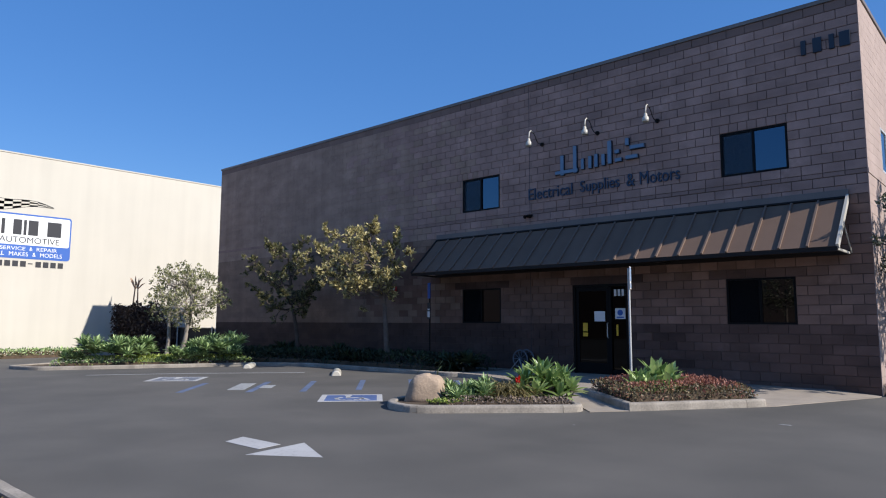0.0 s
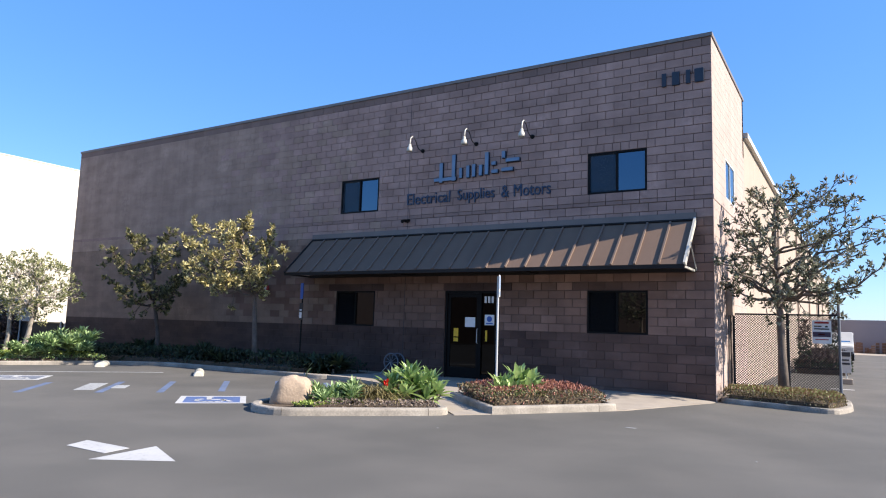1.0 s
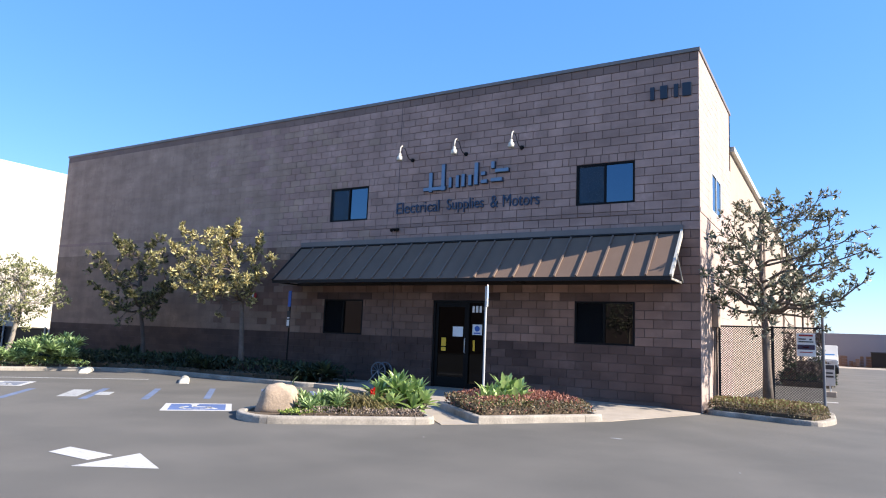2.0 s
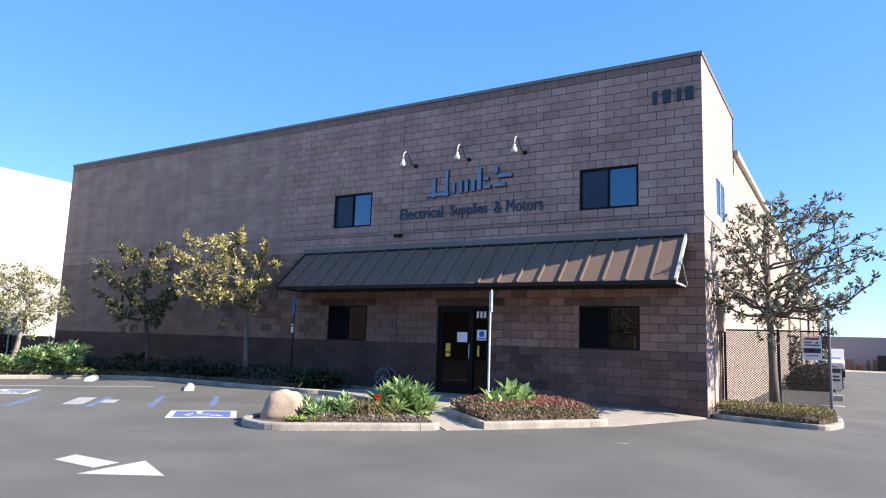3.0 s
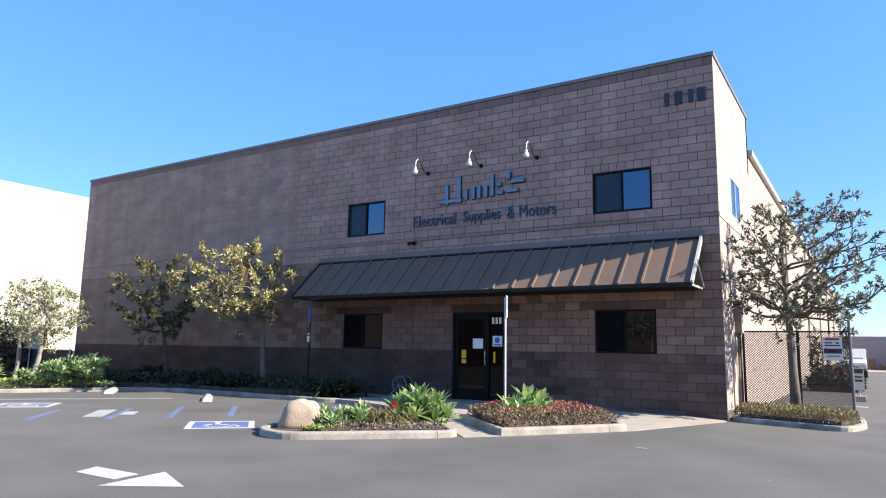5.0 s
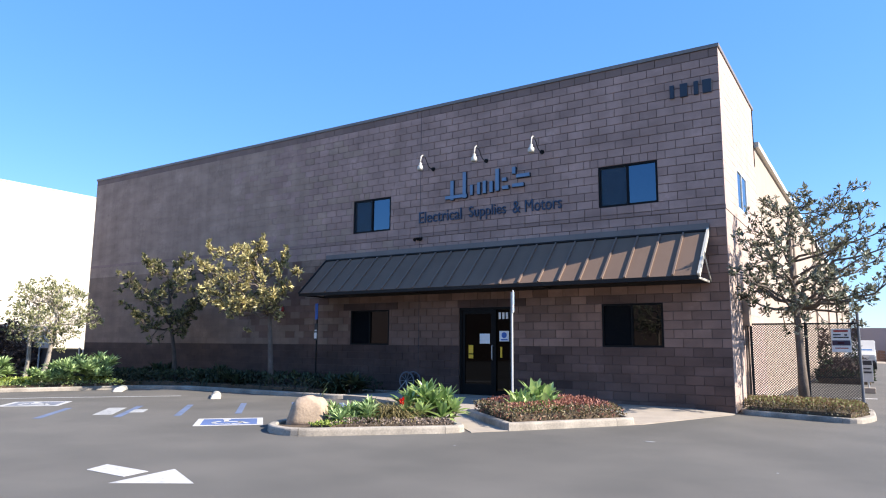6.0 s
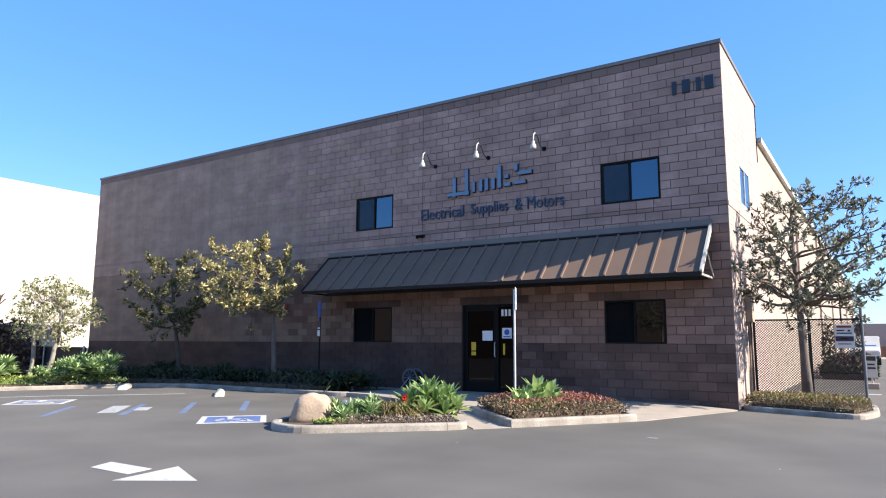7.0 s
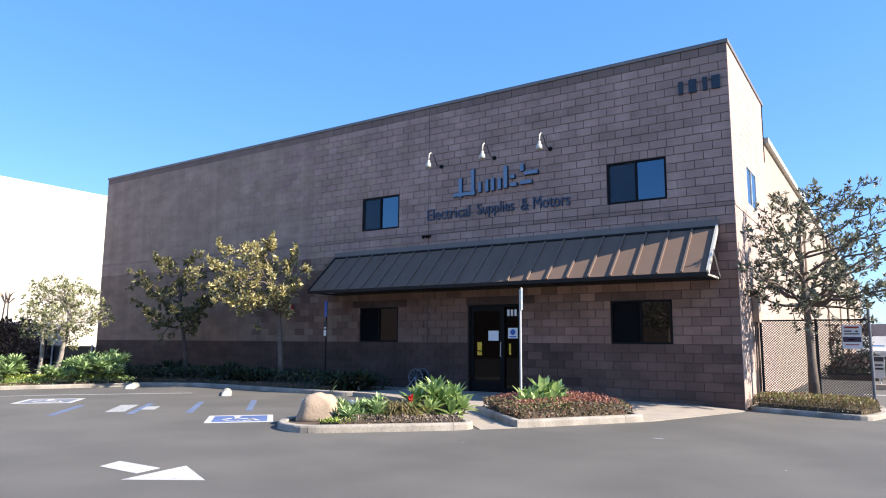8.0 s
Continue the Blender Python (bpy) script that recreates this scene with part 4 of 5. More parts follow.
def goose_lamp(x):
    t = thing("gooseneck_lamp", (x, 0, 6.40), "cream enamel gooseneck sign lamp on the block wall", "lamp", "sign lamps over the letters")
    bm = bmesh.new()
    bmesh.ops.create_cone(bm, cap_ends=True, segments=16, radius1=0.06, radius2=0.05, depth=0.04, matrix=Matrix.Translation((x, -0.02, 6.37)) @ Matrix.Rotation(radians(90), 4, "X"))
    part("wall_plate", bm, M_FRAME, t)
    bm = bmesh.new()
    pts = [(x, -0.03, 6.37), (x, -0.18, 6.36), (x, -0.28, 6.42), (x, -0.36, 6.54), (x, -0.45, 6.62), (x, -0.55, 6.65), (x, -0.63, 6.59), (x, -0.655, 6.48), (x, -0.66, 6.40)]
    tube(bm, pts[:5], 0.010, 8)
    part("lower_arm", bm, M_FRAME, t)
    bm = bmesh.new()
    tube(bm, pts[4:], 0.017, 8)
    part("arm", bm, M_CREAM, t, smooth=True)
    bm = bmesh.new()
    rows = []
    for r, z in ((0.03, 6.41), (0.048, 6.39), (0.05, 6.34), (0.085, 6.31), (0.105, 6.25), (0.10, 6.20), (0.08, 6.19), (0.05, 6.22)):
        rows.append([bm.verts.new((x + 0.85 * r * math.cos(a), -0.66 + 0.85 * r * math.sin(a), z)) for a in (2 * math.pi * k / 16 for k in range(16))])
    for a, b in zip(rows, rows[1:]):
        for k in range(16):
            bm.faces.new((a[k], b[k], b[(k + 1) % 16], a[(k + 1) % 16]))
    bm.faces.new(rows[0])
    bm.faces.new(rows[-1][::-1])
    part("shade", bm, M_CREAM, t, smooth=True)


for x in (-7.75, -6.02, -4.37):
    goose_lamp(x)

flood = thing("flood_light", (-8.19, 0, 4.39), "small dark twin-head security light", "lamp")
part("back_plate", boxes((-8.27, -0.03, 4.34, -8.11, 0.0, 4.42), bevel=0.008), M_FRAME, flood)
for x in (-8.28, -8.10):
    bm = bmesh.new()
    bmesh.ops.create_cone(bm, cap_ends=True, segments=14, radius1=0.05, radius2=0.032, depth=0.10, matrix=Matrix.Translation((x, -0.09, 4.37)) @ Matrix.Rotation(radians(-65), 4, "X"))
    part("lamp_head", bm, M_FRAME, flood)
    bm = bmesh.new()
    tube(bm, [(-8.19, -0.03, 4.38), (x, -0.09, 4.38)], 0.012, 6)
    part("arm", bm, M_FRAME, flood)

bell = thing("alarm_bell", (-13.6, 0, 2.49), "round red fire alarm bell with pale centre", "alarm bell")
for nm, r, d, y, m in (("back_box", 0.06, 0.05, -0.025, M_RED), ("gong", 0.13, 0.05, -0.07, M_RED), ("centre_plate", 0.06, 0.02, -0.105, M_WHITEP)):
    bm = bmesh.new()
    bmesh.ops.create_cone(bm, cap_ends=True, segments=24, radius1=r, radius2=r * 0.85, depth=d, matrix=Matrix.Translation((-13.6, y, 2.49)) @ Matrix.Rotation(radians(90), 4, "X"))
    part(nm, bm, m, bell)

meter = thing("meter_box", (0.1, 1.75, 1.9), "grey electric meter box with conduit on the sunlit wall", "meter box")
part("cabinet", boxes((0.002, 1.45, 1.9, 0.14, 1.8, 2.62), bevel=0.01), M_REAR, meter)
bm = bmesh.new()
tube(bm, [(0.06, 1.7, 1.9), (0.06, 1.7, 0.1)], 0.03, 8)
part("conduit", bm, M_DARKBARK, meter)
bm = bmesh.new()
tube(bm, [(0.05, 1.5, 1.9), (0.05, 1.5, 0.1)], 0.022, 8)
part("conduit", bm, M_BARK, meter)

# ---- paved walk, islands and beds ----
walk_poly = [(-8.6, -0.004), (-6.9, -0.004), (-0.9, -0.004), (-0.01, -0.004), (-0.02, -0.28), (-1.05, -3.15), (-2.6, -5.45), (-2.99, -5.97), (-4.6, -4.3), (-6.2, -2.9), (-8.2, -2.35), (-8.9, -2.3)]
walk_tops = [0.1, 0.1, 0.07, 0.012, 0.008, 0.012, 0.012, 0.012, 0.02, 0.06, 0.11, 0.11]
solid("pavement", prism(bmesh.new(), walk_poly, -0.2, 0.1, tops=walk_tops), M_CONCRETE, "pale concrete entrance walk and ramp", "pavement", kind="structure")


def island(name, plan, label, r=0.35, h=0.115, soil=0.07, closed=True, piece=2.4):
    t = thing(name, (*plan[0], gz(plan[0][0])), label, "kerbed bed", kind="structure")
    path = smooth_path(plan, r, closed)
    kerb("kerb_stone", path, t, closed=closed, h=h, piece=piece)
    bed = []
    for k, p in enumerate(path):
        d = (path[(k + 1) % len(path)] - path[k - 1]).normalized()
        bed.append((p.x - d.y * 0.08, p.y + d.x * 0.08))
    part("soil", prism(bmesh.new(), bed, -0.08, soil), M_SOIL, t, "dark bare soil")
    return t


ISL1 = [(-2.96, -6.02), (-4.50, -4.62), (-5.80, -6.0), (-6.12, -6.75), (-6.02, -7.45), (-5.60, -7.92), (-4.95, -8.05)]
ISL2 = [(-2.6, -5.5), (-1.12, -3.28), (-1.5, -2.75), (-2.8, -2.35), (-4.45, -3.75)]
BED = [(-8.35, -0.02), (-8.9, -2.32), (-11.5, -2.38), (-14.8, -2.42), (-16.7, -3.0), (-20.3, -8.5), (-22.4, -8.8), (-25.2, -4.2), (-25.2, -0.02)]
SIDEBED = [(0.02, 0.02), (2.25, -0.72), (2.52, 0.3), (2.45, 2.2), (0.02, 2.2)]
NEARBED = [(-1.0, -13.72), (-12.0, -13.72), (-12.0, -15.4), (-1.4, -15.2)]
island("kerbed_island", ISL1, "narrow kerbed island with a boulder and agaves", 0.42)
island("kerbed_island", ISL2, "kerbed island with clipped red groundcover", 0.12, h=0.13, soil=0.09)
island("kerbed_island", BED[::-1], "long kerbed bed of strap-leaf plants along the wall", 0.6, piece=3.0)
island("kerbed_island", SIDEBED, "short kerbed bed beside the fence", 0.4, h=0.1)
island("kerbed_island", NEARBED, "kerbed planting strip beside the lane", 0.4, h=0.11)

# boulder
bm = bmesh.new()
bmesh.ops.create_icosphere(bm, subdivisions=4, radius=1.0)
for v in bm.verts:
    d = v.co.copy()
    q = Vector((abs(d.x) ** 0.6 * (1 if d.x > 0 else -1), abs(d.y) ** 0.65 * (1 if d.y > 0 else -1), abs(d.z) ** 0.55 * (1 if d.z > 0 else -1)))
    lean = 0.10 * q.z * (1.1 if q.x < 0 else -0.15)
    k = 1 + 0.07 * noise.noise(d * 1.6) + 0.035 * noise.noise(d * 4.1)
    v.co = Vector((q.x * 0.325 * k + lean, q.y * 0.27 * k, q.z * (0.265 - 0.03 * q.x) * k))
bmesh.ops.transform(bm, matrix=pose(-5.50, -7.05, 0.26, 0, 0, 38), verts=bm.verts)
solid("boulder", bm, M_ROCK, "rounded tan sandstone boulder resting in the island", "boulder", smooth=True)

# plants in the islands
agave((-4.05, -5.6, 0.08), [(-4.36, -5.82, 0.26, 0.82), (-4.04, -5.86, 0.16, 0.8), (-3.72, -5.68, 0.13, 0.82), (-4.20, -5.42, 0.38, 0.92), (-3.84, -5.40, 0.32, 0.86), (-4.48, -5.58, 0.33, 0.82),
                             (-3.92, -5.65, 0.30, 0.82), (-4.24, -6.0, 0.12, 0.75), (-3.60, -5.5, 0.22, 0.75), (-4.10, -5.68, 0.42, 0.8)],
      "bright green agave clump with broad pointed leaves", 3)
agave((-2.92, -3.8, 0.08), [(-3.08, -4.05, 0.18, 1.0), (-2.82, -4.15, 0.12, 0.95), (-2.90, -3.75, 0.30, 1.08), (-2.56, -3.9, 0.16, 0.95), (-2.70, -3.68, 0.26, 1.0), (-3.0, -4.25, 0.10, 0.9)],
      "bright green agave in red groundcover", 5)
for i, (x, y, s) in enumerate(((-5.0, -6.75, 0.55), (-4.8, -6.5, 0.64), (-4.85, -6.95, 0.45), (-4.68, -6.7, 0.5))):
    rosettes((x, y, 0.09), 4, s * 1.05, M_AGAVE_I, "low green rosette plant in the island", 40 + i, "plants in the boulder island")
for i, (x, y, s) in enumerate(((-4.45, -6.40, 0.5), (-4.3, -6.2, 0.54), (-4.5, -6.1, 0.62), (-4.62, -6.25, 0.52))):
    clump((x, y, 0.09), s * 0.98, 300, M_BROWNLEAF, "yellow-brown fine-leaved shrub in the island", 50 + i, 0.018, "plants in the boulder island", "small_shrub")
mound("groundcover", [(-4.75, -7.35), (-3.2, -6.1), (-3.5, -5.85), (-4.85, -7.0)], 0.08, 0.15, 1100, M_LILAC, "dry lilac-grey groundcover along the kerb", 61, 0.045)
mound("grass_patch", [(-5.15, -7.45), (-4.75, -7.35), (-4.6, -6.9), (-5.0, -6.8)], 0.09, 0.07, 500, M_LIME, "lime green grass tuft beside the boulder", 62, 0.06)
HEDGE2 = [(-2.72, -5.25), (-1.32, -3.30), (-1.6, -2.9), (-2.8, -2.55), (-4.25, -3.75)]
mound("groundcover", HEDGE2, 0.12, 0.29, 9000, M_REDLEAF, "clipped groundcover with red tips and olive sides", 63, 0.05, M_OLIVE, ramp=0.5, hollow=(-2.9, -4.0, 0.48))
flower = thing("red_flower", (-4.24, -5.95, 0.10), "single bright red flower in the island", "flower")
lv = Leaves()
rf = random.Random(9)
for _ in range(14):
    lv.leaf(Vector((-4.28, -6.1, 0.44)), ball(rf) + Vector((0, 0, 0.3)), ball(rf), 0.085, 0.055)
lv.mesh("petals", M_PETAL, flower)
part("stem", tube(bmesh.new(), [(-4.24, -5.95, 0.09), (-4.28, -6.1, 0.44)], 0.006, 5), M_AGAVE_I, flower)

# long bed: plants along the wall in shade-darkened leaf colour, sunlit ones at its open end
rp = random.Random(21)
x = -9.3
while x > -24.6:
    y = -1.25 + rp.uniform(-0.5, 0.4)
    if all(abs(x - q) > r for q, r in ((-12.4, 0.75), (-17.1, 0.5), (-11.1, 0.35))):
        if rp.random() < 0.7:
            rosettes((x, y, 0.1 + gz(x)), 4, rp.uniform(0.65, 1.15), M_DARKLEAF, "rosette plant in the shaded bed, leaf colour darkened for the shade", int(-x * 10), "plants in the long bed")
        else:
            clump((x, y, 0.1 + gz(x)), rp.uniform(0.55, 0.95), 110, M_DARKLEAF, "strap-leaf plant in the shaded bed, leaf colour darkened for the shade", int(-x * 10), 0.06)
    x -= rp.uniform(0.42, 0.7)
for i, (x, y, s, k) in enumerate(((-20.45, -7.5, 0.8, 0), (-19.95, -6.85, 1.5, 1), (-19.4, -6.15, 1.4, 1), (-19.45, -5.6, 0.62, 2), (-19.15, -5.2, 0.58, 2), (-19.7, -5.7, 1.1, 1), (-18.35, -5.0, 0.85, 1),
                                  (-18.0, -4.55, 0.8, 1), (-17.75, -4.25, 1.2, 1), (-17.4, -3.85, 1.15, 1), (-18.1, -3.6, 1.45, 1), (-18.6, -4.1, 1.3, 1), (-19.4, -4.9, 0.5, 2), (-18.2, -4.8, 0.6, 1))):
    x, y = x - 0.2, y + 0.12
    if k < 2:
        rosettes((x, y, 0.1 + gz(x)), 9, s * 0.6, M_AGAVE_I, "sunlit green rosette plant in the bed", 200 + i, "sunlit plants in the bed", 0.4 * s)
    else:
        clump((x, y, 0.1 + gz(x)), s * 0.95, 150, M_LIME, "yellow-green bushy plant in the bed", 200 + i, 0.05, "sunlit plants in the bed")
mound("groundcover", [(-20.75, -8.0), (-17.1, -3.05), (-18.2, -2.9), (-21.8, -7.2)], 0.09, 0.26, 4200, M_LIME, "low mixed green groundcover in the bed", 64, 0.07, M_AGAVE_I)
mound("groundcover", [(-33.6, -13.0), (-32.2, -13.0), (-32.2, -2.0), (-33.6, -2.0)], 0.02, 0.35, 3800, M_AGAVE_I, "low green hedge at the foot of the cream wall", 65, 0.13, M_OLIVE)
mound("groundcover", [(-11.5, -14.1), (-1.6, -14.0), (-1.8, -15.0), (-11.5, -15.1)], 0.08, 0.25, 1500, M_OLIVE, "dry groundcover in the planting strip", 66, 0.07)
# Lower and outer leaves use a darker copy of the leaf, coloured as shade.
mound("groundcover", [(-9.25, -2.05), (-9.0, -0.4), (-24.0, -0.4), (-24.0, -2.6), (-17.0, -2.6), (-14.8, -2.15)], 0.08, 0.42, 6500, M_DARKLEAF, "low shrubby cover along the wall, its shade put into the leaf colour", 68, 0.11, M_LEAFSHADE)
SIDEHEDGE = [(0.1, 0.07), (2.17, -0.60), (2.40, 0.25), (2.3, 1.0), (0.12, 1.1)]
mound("low_hedge", SIDEHEDGE, 0.10, 0.24, 6500, M_RUST, "low clipped hedge, rusty brown and green, before the fence", 67, 0.05, M_OLIVE, ramp=0.12)

# vine-covered screen and dry stalks in the gap between the buildings
VY = -0.9
vine = thing("vine_fence", (-28.5, VY, -0.3), "dark screened fence overgrown with wine-dark vine between the buildings", "fence")
for x, top in ((-33.2, 2.05), (-29.5, 2.12), (-26.6, 1.2), (-23.6, 1.18)):
    part("post", tube(bmesh.new(), [(x, VY - 0.06, -0.4), (x, VY - 0.06, top)], 0.035, 8), M_STEEL, vine)
for x0, x1, top in ((-33.2, -29.5, 2.0), (-29.5, -23.6, 1.14)):
    part("rail", boxes((x0, VY - 0.02, top - 0.05, x1, VY + 0.02, top)), M_BLACK, vine)
    part("screen", boxes((x0, VY + 0.03, -0.4, x1, VY + 0.05, top - 0.05)), M_TYRE, vine)
lv = Leaves()
rv = random.Random(31)
for _ in range(5600):
    x = rv.uniform(-33.3, -26.6)
    rise = 2.42 if x < -28.3 else 2.1 - 0.45 * (x + 28.3)
    z = -0.3 + (rise + 0.12 * math.sin(x * 3) + 0.1 * math.sin(x * 7.3)) * rv.random() ** 0.6
    lv.leaf(Vector((x, VY - 0.05 + rv.uniform(-0.25, 0.12), z)), ball(rv), ball(rv), 0.14, 0.10)
lv.mesh("vine", M_VINE, vine)
stalks = thing("dry_flower_stalk", (-32.0, VY + 0.2, -0.3), "two dry brown flower stalks rising above the vine", "plant")
for foot, tip in ((-32.35, -31.75), (-31.25, -31.45)):
    p0, p1 = Vector((foot, VY + 0.2, -0.3)), Vector((tip, VY + 0.2, 3.15))
    part("stalk", tube(bmesh.new(), [p0, p0.lerp(p1, 0.6), p1], [0.05, 0.045, 0.03], 6), M_DRY, stalks)
    bm = bmesh.new()
    for k in range(5):
        q = p1 + Vector((rv.uniform(-0.7, 0.8), rv.uniform(-0.15, 0.15), rv.uniform(0.0, 0.55)))
        tube(bm, [p1 - Vector((0, 0, 0.15)), p1.lerp(q, 0.6), q], [0.02, 0.035, 0.008], 6)
    part("seed_head", bm, M_DRY, stalks)

# trees
tree("tree", (-20.9, -4.0, gz(-20.9)), "small pale-barked tree with two trunks in the sunlit bed", [((-21.1, -4.1, -0.1), (-21.0, -4.1, 1.7), 0.085), ((-20.6, -3.9, -0.1), (-20.1, -3.8, 1.6), 0.09)],
     (-20.2, -3.9, 2.27), (1.35, 1.4, 1.15), 11, M_LEAF_D, M_PALEBARK, clusters=130, per=33, leaf_len=0.105, limbs=10, spread=0.22, hollow=0.2)
leader_tree("tree", (-17.1, -1.3, gz(-17.1)), "slender tree with olive leaves before the shaded wall", [(-17.05, -1.3, -0.05), (-17.25, -1.3, 1.2), (-17.5, -1.35, 2.1), (-17.55, -1.45, 3.2), (-17.6, -1.5, 3.8)], 0.075,
            (-17.35, -1.75, 3.2), (2.3, 1.25, 1.2), 12, M_LEAF_A, M_DARKBARK, limbs=17, twigs=9, per=12, leaf_len=0.135, fork=1.75)
leader_tree("tree", (-12.5, -1.35, 0), "young tree with sunlit yellow-green leaves", [(-12.5, -1.35, -0.02), (-12.6, -1.38, 1.4), (-12.68, -1.4, 2.5), (-12.85, -1.6, 3.35), (-13.0, -1.8, 4.0)], 0.085,
            (-13.35, -2.0, 3.38), (2.05, 1.35, 1.02), 13, M_LEAF_B, M_DARKBARK2, limbs=19, twigs=10, per=13, leaf_len=0.14, fork=2.25)
side_tree = leader_tree("tree", (1.2, 1.2, 0.1), "open-crowned tree with dark leathery leaves beside the corner", [(1.2, 1.2, 0.05), (1.17, 1.2, 1.6), (1.13, 1.2, 2.8), (1.08, 1.2, 3.6), (1.12, 1.15, 4.55)], 0.098,
                        (1.62, 0.8, 3.45), (1.95, 1.8, 1.4), 14, M_LEAF_C, M_DARKBARK2, limbs=30, twigs=9, per=9, leaf_len=0.115, fork=2.3)

# ---- posts, signs, reel ----
post = thing("sign_post", (-3.75, -3.0, 0.1), "thin white sign post with a small plate in the island", "sign")
part("pole", tube(bmesh.new(), [(-3.75, -3.0, 0.05), (-3.75, -3.0, 2.5)], 0.024, 8), M_OFFWHITE, post)
turn = Matrix.Translation((-3.75, -3.0, 0)) @ Matrix.Rotation(radians(112), 4, "Z")
part("plate", box(bmesh.new(), -0.15, -0.034, 2.08, 0.15, -0.028, 2.53, turn=turn), M_WHITEP, post)
part("blue_field", box(bmesh.new(), -0.13, -0.040, 2.24, 0.13, -0.036, 2.51, turn=turn), M_PLATEBLUE, post)
part("text_bar", box(bmesh.new(), -0.12, -0.040, 2.11, 0.12, -0.036, 2.19, turn=turn), M_PLATEBLUE, post)

hpost = thing("sign_post", (-11.1, -1.0, 0.1), "dark post with a blue parking plate and a notice", "sign")
part("pole", tube(bmesh.new(), [(-11.1, -1.0, 0.05), (-11.1, -1.0, 2.55)], 0.022, 8), M_FRAME, hpost)
turn = Matrix.Translation((-11.1, -1.0, 0)) @ Matrix.Rotation(radians(-25), 4, "Z")
part("plate", box(bmesh.new(), -0.10, -0.034, 2.10, 0.10, -0.028, 2.56, turn=turn), M_SIGNBLUE, hpost)
notice = part("notice_plate", box(bmesh.new(), -0.11, -0.034, 1.50, 0.11, -0.028, 1.98, turn=turn), M_INK, hpost, "small dark notice with pale text bars")
part("text_bar", box(bmesh.new(), -0.09, -0.039, 1.55, 0.09, -0.036, 1.72, turn=turn), M_WHITEP, notice)
part("text_bar", box(bmesh.new(), -0.08, -0.039, 1.76, 0.08, -0.036, 1.80, turn=turn), M_WHITEP, notice)

reel = thing("hose_reel", (-8.2, -0.35, 0.1), "pale spoked hose reel with dark hose against the wall", "hose reel")
for y in (-0.52, -0.22):
    bm = bmesh.new()
    ring = [(-8.2 + 0.23 * math.cos(a), y, 0.43 + 0.23 * math.sin(a)) for a in (2 * math.pi * k / 28 for k in range(29))]
    tube(bm, ring, 0.02, 6)
    for k in range(10):
        a = 2 * math.pi * k / 10
        tube(bm, [(-8.2, y, 0.43), (-8.2 + 0.22 * math.cos(a), y, 0.43 + 0.22 * math.sin(a))], 0.01, 5)
    part("rim", bm, M_DULL, reel, "dull grey spoked rim")
bm = bmesh.new()
bmesh.ops.create_cone(bm, cap_ends=True, segments=24, radius1=0.17, radius2=0.17, depth=0.26, matrix=Matrix.Translation((-8.2, -0.37, 0.43)) @ Matrix.Rotation(radians(90), 4, "X"))
part("hose_drum", bm, M_BLACK, reel)
for y in (-0.56, -0.18):
    part("stand", tube(bmesh.new(), [(-8.52, y, 0.1), (-8.2, y, 0.43), (-8.08, y, 0.1)], 0.016, 6), M_STEEL, reel)

# ---- fence beside the corner ----
fence = thing("chain_link_fence", (1.2, 2.0, 0.1), "black chain-link fence with steel posts beside the building", "fence")
FY = 2.0
for x, top, r, m in ((0.08, 1.98, 0.03, M_BLACK), (1.24, 1.98, 0.035, M_BLACK), (2.27, 2.38, 0.032, M_DULL), (1.88, 2.62, 0.016, M_BLACK)):
    part("post", tube(bmesh.new(), [(x, FY, 1.9 if r < 0.02 else 0.05), (x, FY, top)], r, 10), m, fence)
for z in (0.18, 1.95):
    part("rail", tube(bmesh.new(), [(0.08, FY, z), (2.27, FY, z)], 0.02, 8), M_BLACK, fence)
part("diagonal_brace", tube(bmesh.new(), [(1.24, FY, 0.75), (2.27, FY, 0.75)], 0.012, 6), M_BLACK, fence)
net = bmesh.new()
X0, X1, Z0N, Z1N, S = 0.1, 2.25, 0.16, 1.95, 0.058
for sgn in (1, -1):
    c = -2.4
    while c < 4.8:
        # the run of one wire between the rails
        za, zb = Z0N, Z1N
        xa, xb = (c, c + (zb - za)) if sgn > 0 else (c + (zb - za), c)
        lo, hi = (xa, za), (xb, zb)
        if lo[0] > hi[0]:
            lo, hi = hi, lo
        slope = (hi[1] - lo[1]) / (hi[0] - lo[0])
        a, b = max(lo[0], X0), min(hi[0], X1)
        if b - a > 0.03:
            p = Vector((a, FY + 0.004 * sgn, lo[1] + (a - lo[0]) * slope))
            q = Vector((b, FY + 0.004 * sgn, lo[1] + (b - lo[0]) * slope))
            tube(net, [p, q], 0.0068, 4)
        c += S
part("wire_mesh", net, M_BLACK, fence)
for z in (2.08, 2.2, 2.32):
    part("barbed_wire", tube(bmesh.new(), [(1.88, FY, z + 0.08), (2.27, FY, z)], 0.004, 4), M_STEEL, fence)
fsign = thing("warning_sign", (1.92, 1.96, 1.32), "white warning sign with red and black bars wired to the fence", "sign")
board = part("board", boxes((1.74, 1.955, 1.31, 2.12, 1.965, 1.83), bevel=0.003), M_WHITEP, fsign)
for x0, x1, z0, z1, m in ((1.79, 2.07, 1.76, 1.80, M_RED), (1.78, 1.93, 1.685, 1.71, M_INK), (2.0, 2.05, 1.675, 1.71, M_INK), (1.78, 2.08, 1.625, 1.65, M_INK), (1.755, 2.105, 1.46, 1.57, M_PLUM), (1.86, 1.99, 1.50, 1.53, M_RED), (1.80, 2.06, 1.39, 1.41, M_RED)):
    part("text_bar", boxes((x0, 1.948, z0, x1, 1.952, z1)), m, fsign)

